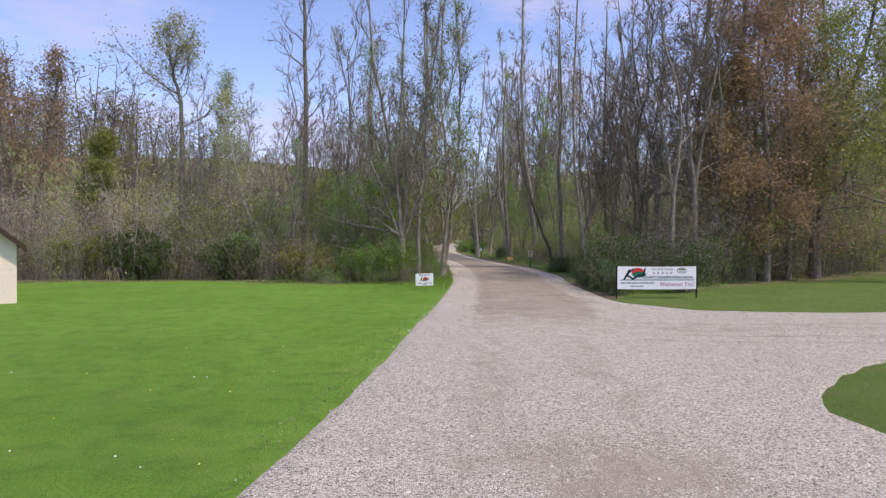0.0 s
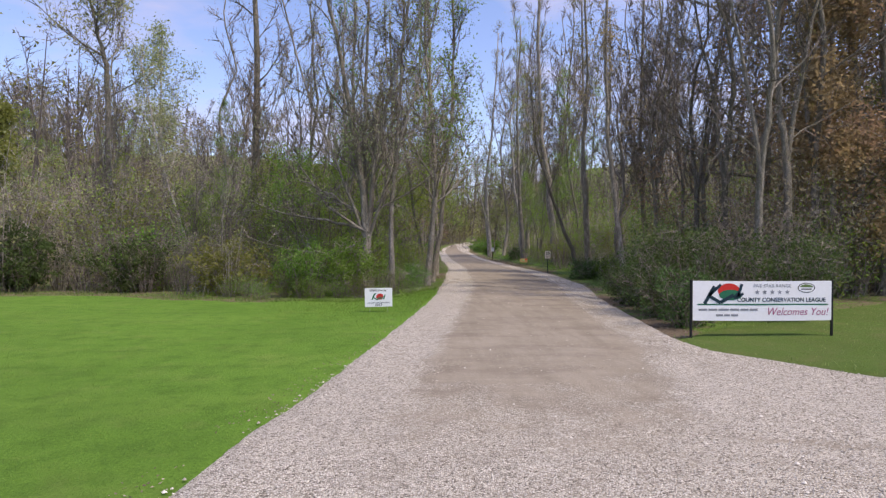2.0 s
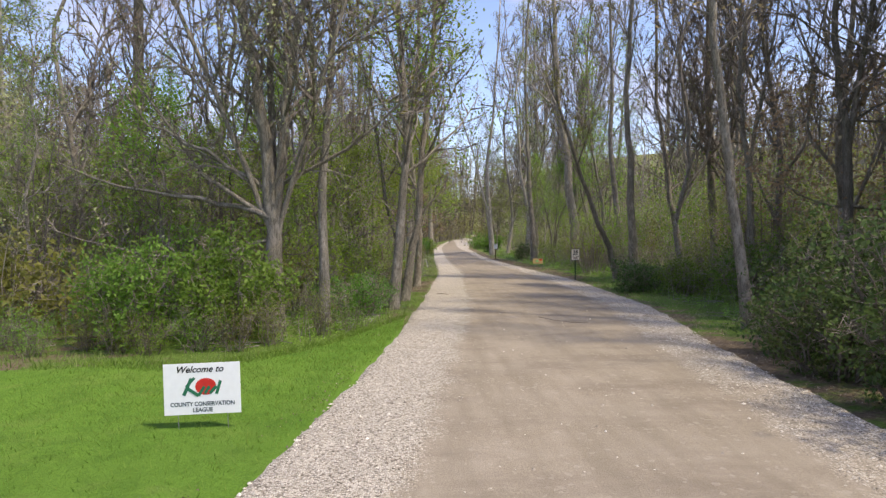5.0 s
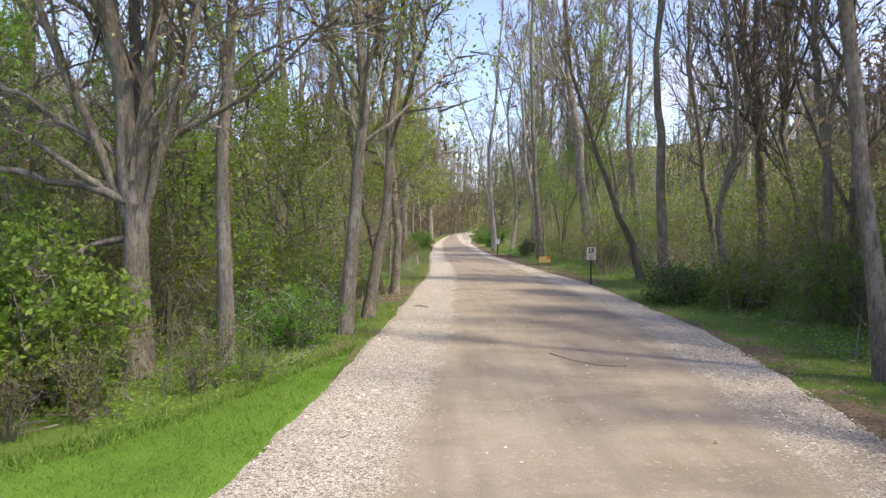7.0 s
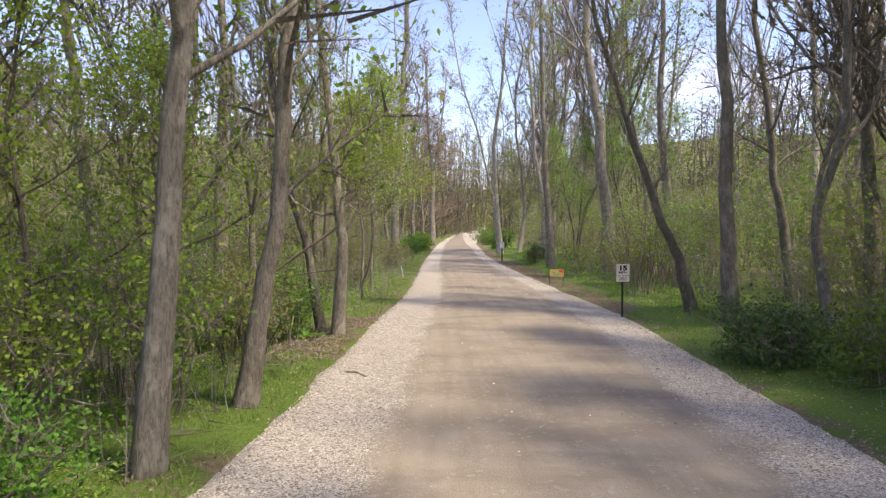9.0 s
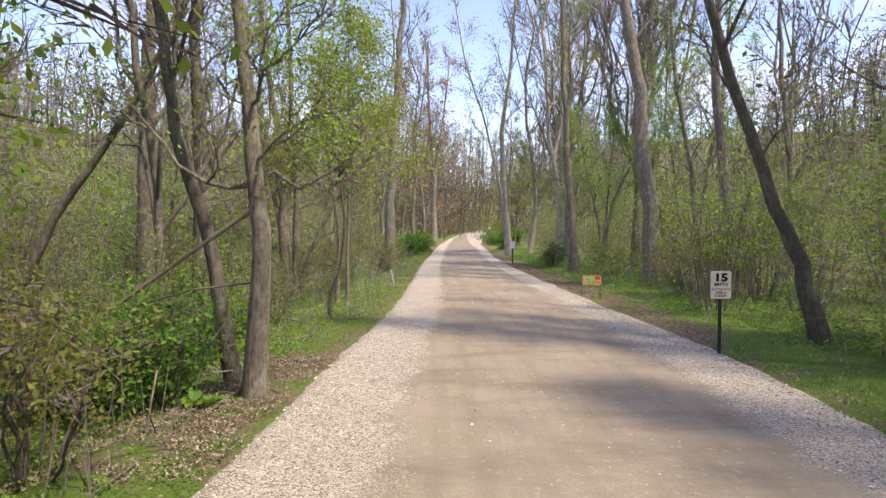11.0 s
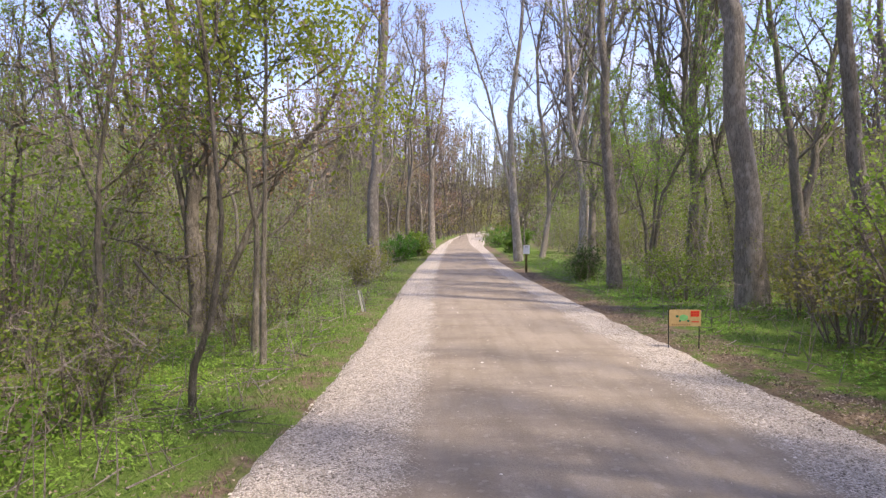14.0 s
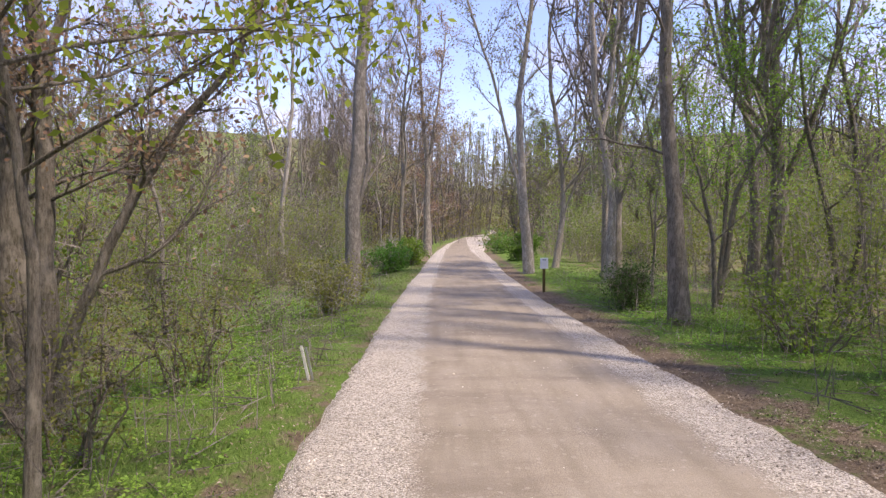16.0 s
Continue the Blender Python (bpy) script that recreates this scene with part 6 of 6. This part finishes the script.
def herbs(name, pts, rs_, mat, label, size=0.06, height=0.24, per=5):
    """Broad-leaved low plants: each a handful of pointed leaves round a short stalk, bending outwards."""
    n = len(pts)
    tall = height * rs_.uniform(0.35, 1.3, (n, 1))
    base, tall = np.repeat(pts, per, axis=0), np.repeat(tall, per, axis=0)
    a = rs_.uniform(0, 6.283, len(base))
    out = np.stack([np.cos(a), np.sin(a), rs_.uniform(-0.5, 0.7, len(base))], 1)
    side = np.stack([-np.sin(a), np.cos(a), rs_.normal(0, 0.35, len(base))], 1)
    s_ = size * rs_.uniform(0.55, 1.35, (len(base), 1))
    root = base + np.concatenate([rs_.normal(0, 0.03, (len(base), 2)), tall * rs_.uniform(0.25, 1.0, (len(base), 1))], 1)
    v = np.stack([root, root + out * s_ * 0.7 + side * s_ * 0.42, root + out * s_ * 1.5 - np.array([0, 0, 0.25]) * s_, root + out * s_ * 0.7 - side * s_ * 0.42], 1)
    ob = part(name, v.reshape(-1, 3).tolist(), np.arange(4 * len(base)).reshape(-1, 4).tolist(), mat)
    return tagged(ob, label, "undergrowth", kind="stuff")


def herb_band(n, mat, label, left, y0, y1, near, far, cut, freq, shift, size, height):
    def keep(x, y):
        d = lane_left(y) - x if left else x - min(lane_right(y), 9)
        return near < d < far and in_wood(x, y, 0.15) and noise.noise((x * freq, y * freq, shift)) > cut and not (34.8 < y < 39 and left and d < 1.4)
    herbs("undergrowth", scatter_points(rs, n, -9 if left else 5.5, 3 if left else 17, y0, y1, keep), rs, mat, label, size, height)


herb_band(34000, LEAF_SPRING, "low leafy green undergrowth on the woodland floor", True, 26, 64, 0.5, 8, -0.05, 0.7, 1.0, 0.026, 0.15)
herb_band(20000, LEAF_BRIGHT, "patches of yellow-green weeds on the woodland floor", True, 27, 60, 0.9, 7, 0.08, 0.5, 8.0, 0.024, 0.2)
herb_band(15000, LEAF_BUSH, "green broad-leaved weeds among the brush", True, 27, 64, 1.5, 8, 0.02, 0.6, 15.0, 0.036, 0.3)
herb_band(26000, LEAF_SPRING, "low green undergrowth below the wood", False, 20, 66, 0.9, 7, 0.0, 0.7, 22.0, 0.03, 0.18)
herb_band(12000, LEAF_MID, "dark green broad-leaved weeds below the wood", False, 20, 66, 1.3, 8, 0.0, 0.55, 29.0, 0.042, 0.3)


def dead_stalks():
    """Dry canes, brambles and fallen twigs between the plants on both sides."""
    t = Tubes()
    r_ = random.Random(31)
    for i in range(5200):
        y = r_.uniform(26, 64)
        left = i % 5 < 3
        off = 0.5 + 7.5 * r_.random() ** 1.2
        x = lane_left(y) - off if left else lane_right(y) + off + 0.4
        if not in_wood(x, y, 0.3):
            continue
        p = Vector((x, y, land(x, y)))
        a = r_.uniform(0, 6.28)
        if r_.random() < 0.5:
            h, b = r_.uniform(0.25, 1.3), r_.uniform(0.1, 0.7)
            m = p + Vector((math.cos(a) * b * 0.35, math.sin(a) * b * 0.35, h * 0.75))
            e = p + Vector((math.cos(a) * b, math.sin(a) * b, h * r_.uniform(0.6, 1.05)))
            t.spike(p, m, 0.008)
            t.spike(m, e, 0.005)
            for _ in range(3):
                q = m.lerp(e, r_.random())
                t.spike(q, q + Vector((r_.gauss(0, 0.16), r_.gauss(0, 0.16), r_.uniform(-0.05, 0.22))), 0.004)
        else:
            ln = r_.uniform(0.2, 0.9)
            e = p + Vector((math.cos(a) * ln, math.sin(a) * ln, r_.uniform(0.02, 0.15)))
            t.spike(p + Vector((0, 0, 0.03)), e, 0.011, False)
    tagged(part("dry_stalks", t.v, t.f, TWIG_GREY), "dry grey canes and fallen twigs among the weeds", "dead twigs", kind="stuff")


dead_stalks()


def dead_leaves():
    p = scatter_points(rs, 130000, -5, 12.5, 27, 75, lambda x, y: (0.02 < lane_left(y) - x < 4 or -0.1 < x - lane_right(y) < 4) and (patchy(x, y, 1.1) < 0.12 or (34 < y < 39.5 and x < 3) or x > lane_right(y) or (y > 42 and lane_left(y) - x < 2))
                       and rs.random_sample() < 0.75)
    q = scatter_points(rs, 16000, 0.0, 2.3, 34.8, 39, lambda x, y: -0.03 < lane_left(y) - x < 1.6 and patchy(x, y, 1.6) < 0.15)
    q2 = scatter_points(rs, 40000, 6.2, 8.6, 40, 60, lambda x, y: 0.05 < x - lane_right(y) < 0.85 and patchy(x, y, 1.6) < 0.2)
    q3 = scatter_points(rs, 26000, 5.5, 8.2, 19, 60, lambda x, y: -0.9 < x - lane_right(y) < 0.35 and rs.random_sample() < 0.25 + 0.6 * step(-0.9, 0.2, x - lane_right(y)) and patchy(x, y, 1.3) < 0.25)
    q4 = scatter_points(rs, 9000, 0.4, 3.0, 27, 60, lambda x, y: -0.25 < lane_left(y) - x < 0.4 and patchy(x, y, 1.7) < 0.1)
    q5 = scatter_points(rs, 12000, -2.6, 1.2, 3.2, 25, lambda x, y: -0.05 < lane_left(y) - x < 0.22 and patchy(x, y, 1.1) < 0.2)
    p = np.concatenate([p, q, q2, q3, q4, q5])
    p[:, 2] += 0.034
    v, f = leaves_data(rs, p, 0.022, 0.8, small=True)
    tagged(part("dead_leaves", v, f, LITTER), "brown dead leaves lying along the verges", "leaf litter", kind="stuff")


dead_leaves()


def loose_stones():
    pts = []
    for x, y in zip(rs.uniform(-2.6, 8.2, 330000), 3.4 + 52 * rs.uniform(0, 1, 330000) ** 1.1):
        l, r = lane_left(y), lane_right(y)
        if not l + (0.1 if y < 24 else -0.1) < x < min(r, 9) + (-0.1 if y < 24 else 0.12):
            continue
        m = min(r, 7.2)
        u = abs(x - (l + m) / 2) / ((m - l) / 2)
        chance = (0.016 + (1.25 if x > 4.5 else 0.8) * step(0.5, 0.9, u)) if y > 14 else 0.2 * (1 - 0.85 * math.exp(-((x - 0.75) / 1.5) ** 2 - ((y - 5.0) / 2.0) ** 2))
        if rs.random_sample() < chance * 0.5:
            crown = 0.03 * (1 - min(1, u) ** 2)
            pts.append((x, y, land(x, y) + 0.028 + crown - 0.09 * (1 - step(0, 0.12, min(x - l, r - x)))))
    p = np.array(pts)
    n = len(p)
    s = np.minimum(0.0105 * np.exp(rs.normal(0, 0.38, (n, 1))), 0.021)
    octa = np.array([(1, 0, 0), (0, 1, 0), (-1, 0, 0), (0, -1, 0), (0, 0, 0.75)], float)
    turn = rs.uniform(0, 6.283, n)
    c, d = np.cos(turn)[:, None], np.sin(turn)[:, None]
    v = octa[None] * rs.uniform(0.65, 1.25, (n, 5, 3))
    v = np.stack([v[..., 0] * c - v[..., 1] * d, v[..., 0] * d + v[..., 1] * c, v[..., 2]], -1) * s[:, None] + p[:, None]
    f = (np.arange(n)[:, None, None] * 5 + np.array([(0, 1, 4), (1, 2, 4), (2, 3, 4), (3, 0, 4)])[None]).reshape(-1, 3)
    tagged(part("loose_gravel", v.reshape(-1, 3).tolist(), f.tolist(), STONE), "loose pale limestone gravel on the lane", "gravel", kind="stuff")


loose_stones()


def dandelions():
    p = scatter_points(rs, 90, -6, 0.5, 3.5, 11, lambda x, y: x < lane_left(y) - 0.15)
    v, f = [], []
    for x, y, z in p:
        h, r = rs.uniform(0.03, 0.07), rs.uniform(0.006, 0.012)
        b = len(v)
        v += [(x + r * math.cos(a), y + r * math.sin(a), z + h + 0.004) for a in np.arange(6) * 1.047] + [(x, y, z + h + 0.014)]
        f += [(b + i, b + (i + 1) % 6, b + 6) for i in range(6)]
    tagged(part("dandelions", v, f, BLOOM), "yellow and white dandelion heads in the lawn", "flower", kind="stuff")


dandelions()


def fallen_stick(name, pts, r, label):
    t = Tubes()
    t.add([(x, y, land(x, y) + 0.045 + z) for x, y, z in pts], [r * (1 - 0.5 * i / len(pts)) for i in range(len(pts))], 6)
    tagged(part(name, t.v, t.f, BRICK_SOIL, smooth=True), label, "stick")


fallen_stick("fallen_stick", [(4.0, 28.9, 0.02), (4.2, 28.5, 0.01), (4.45, 28.2, 0.01), (4.75, 28.15, 0.015)], 0.008, "thin curved stick lying on the lane")
fallen_stick("fallen_stick", [(4.55, 26.75, 0.0), (4.7, 26.7, 0.01), (4.85, 26.75, 0.0)], 0.009, "short broken stick on the lane")
fallen_stick("fallen_stick", [(2.15, 34.0, 0.0), (2.3, 33.95, 0.01), (2.45, 33.75, 0.0)], 0.014, "short dark stick at the gravel edge")
fallen_stick("fallen_stick", [(0.9, 36.05, -0.1), (0.94, 36.08, 0.2), (0.99, 36.1, 0.48)], 0.014, "pale dead branch standing in the verge plants")
fallen_stick("leaning_branch", [(1.56, 37.0, 1.86), (1.1, 37.0, 1.58), (0.6, 36.97, 1.3), (0.05, 36.93, 1.0), (-0.43, 36.9, 0.72), (-1.3, 36.8, 0.2)], 0.026, "pale dead branch leaning from the trees to the ground")
fallen_stick("leaning_branch", [(1.62, 37.1, 1.12), (0.9, 37.1, 1.1), (0.2, 37.1, 1.02)], 0.012, "thin straight dead branch lodged across the stems")
fallen_stick("dead_branch", [(0.55, 31.9, -0.05), (0.68, 31.9, 0.35), (0.62, 31.9, 0.75), (0.8, 31.9, 1.1), (0.78, 31.9, 1.45)], 0.02, "pale crooked dead sapling among the shrubs")
fallen_stick("fallen_stick", [(4.32, 27.05, 0.0), (4.5, 27.0, 0.012), (4.68, 27.04, 0.0)], 0.012, "short pale stick on the lane")
fallen_stick("bent_stem", [(-0.7, 43.6, 0.0), (-0.55, 43.55, 0.22), (-0.2, 43.5, 0.27), (0.1, 43.5, 0.12), (0.2, 43.5, -0.05)], 0.01, "pale dry stem bent in an arc over the weeds")
fallen_stick("leaning_branch", [(-1.1, 46.3, 1.55), (-0.8, 46.25, 1.2), (-0.45, 46.2, 0.9), (-0.15, 46.2, 0.62)], 0.025, "dark dead branch leaning against the young trees")
fallen_stick("fallen_stick", [(10.1, 45.2, 0.0), (9.95, 45.2, 0.35), (9.9, 45.2, 0.75)], 0.012, "pale dead stalk standing by the shrub")


def broad_plant(seed, x, y, label):
    """A rosette of large pointed leaves, each folded along its rib."""
    r_ = random.Random(seed)
    t = thing("broad_leaved_plant", label, "plant", pose(x, y, land(x, y)), "broad-leaved plants")
    for i in range(9):
        a, ln, up = i * 2.4 + r_.uniform(-0.3, 0.3), r_.uniform(0.14, 0.24), r_.uniform(0.35, 1.1)
        d, w = Vector((math.cos(a), math.sin(a), 0)), Vector((-math.sin(a), math.cos(a), 0))
        rib = [d * ln * s_ * math.cos(up) + Vector((0, 0, 0.04 + ln * (s_ * math.sin(up) - 0.45 * s_ * s_))) for s_ in (0.0, 0.35, 0.7, 1.0)]
        v = [rib[0]]
        for p, k in ((rib[1], 0.26), (rib[2], 0.22)):
            v += [p + w * ln * k + Vector((0, 0, ln * 0.08)), p, p - w * ln * k + Vector((0, 0, ln * 0.08))]
        v.append(rib[3])
        part("leaf", [q[:] for q in v], [(0, 2, 1), (0, 3, 2), (1, 2, 5, 4), (2, 3, 6, 5), (4, 5, 7), (5, 6, 7)], LEAF_BUSH, t)


for k, (x, y) in enumerate(((-0.9, 42.5), (-1.3, 43.0), (-0.5, 42.0), (-1.0, 41.6), (1.05, 36.75), (1.25, 36.6))):
    broad_plant(700 + k, x, y, "low plant with large fresh green leaves in the verge")
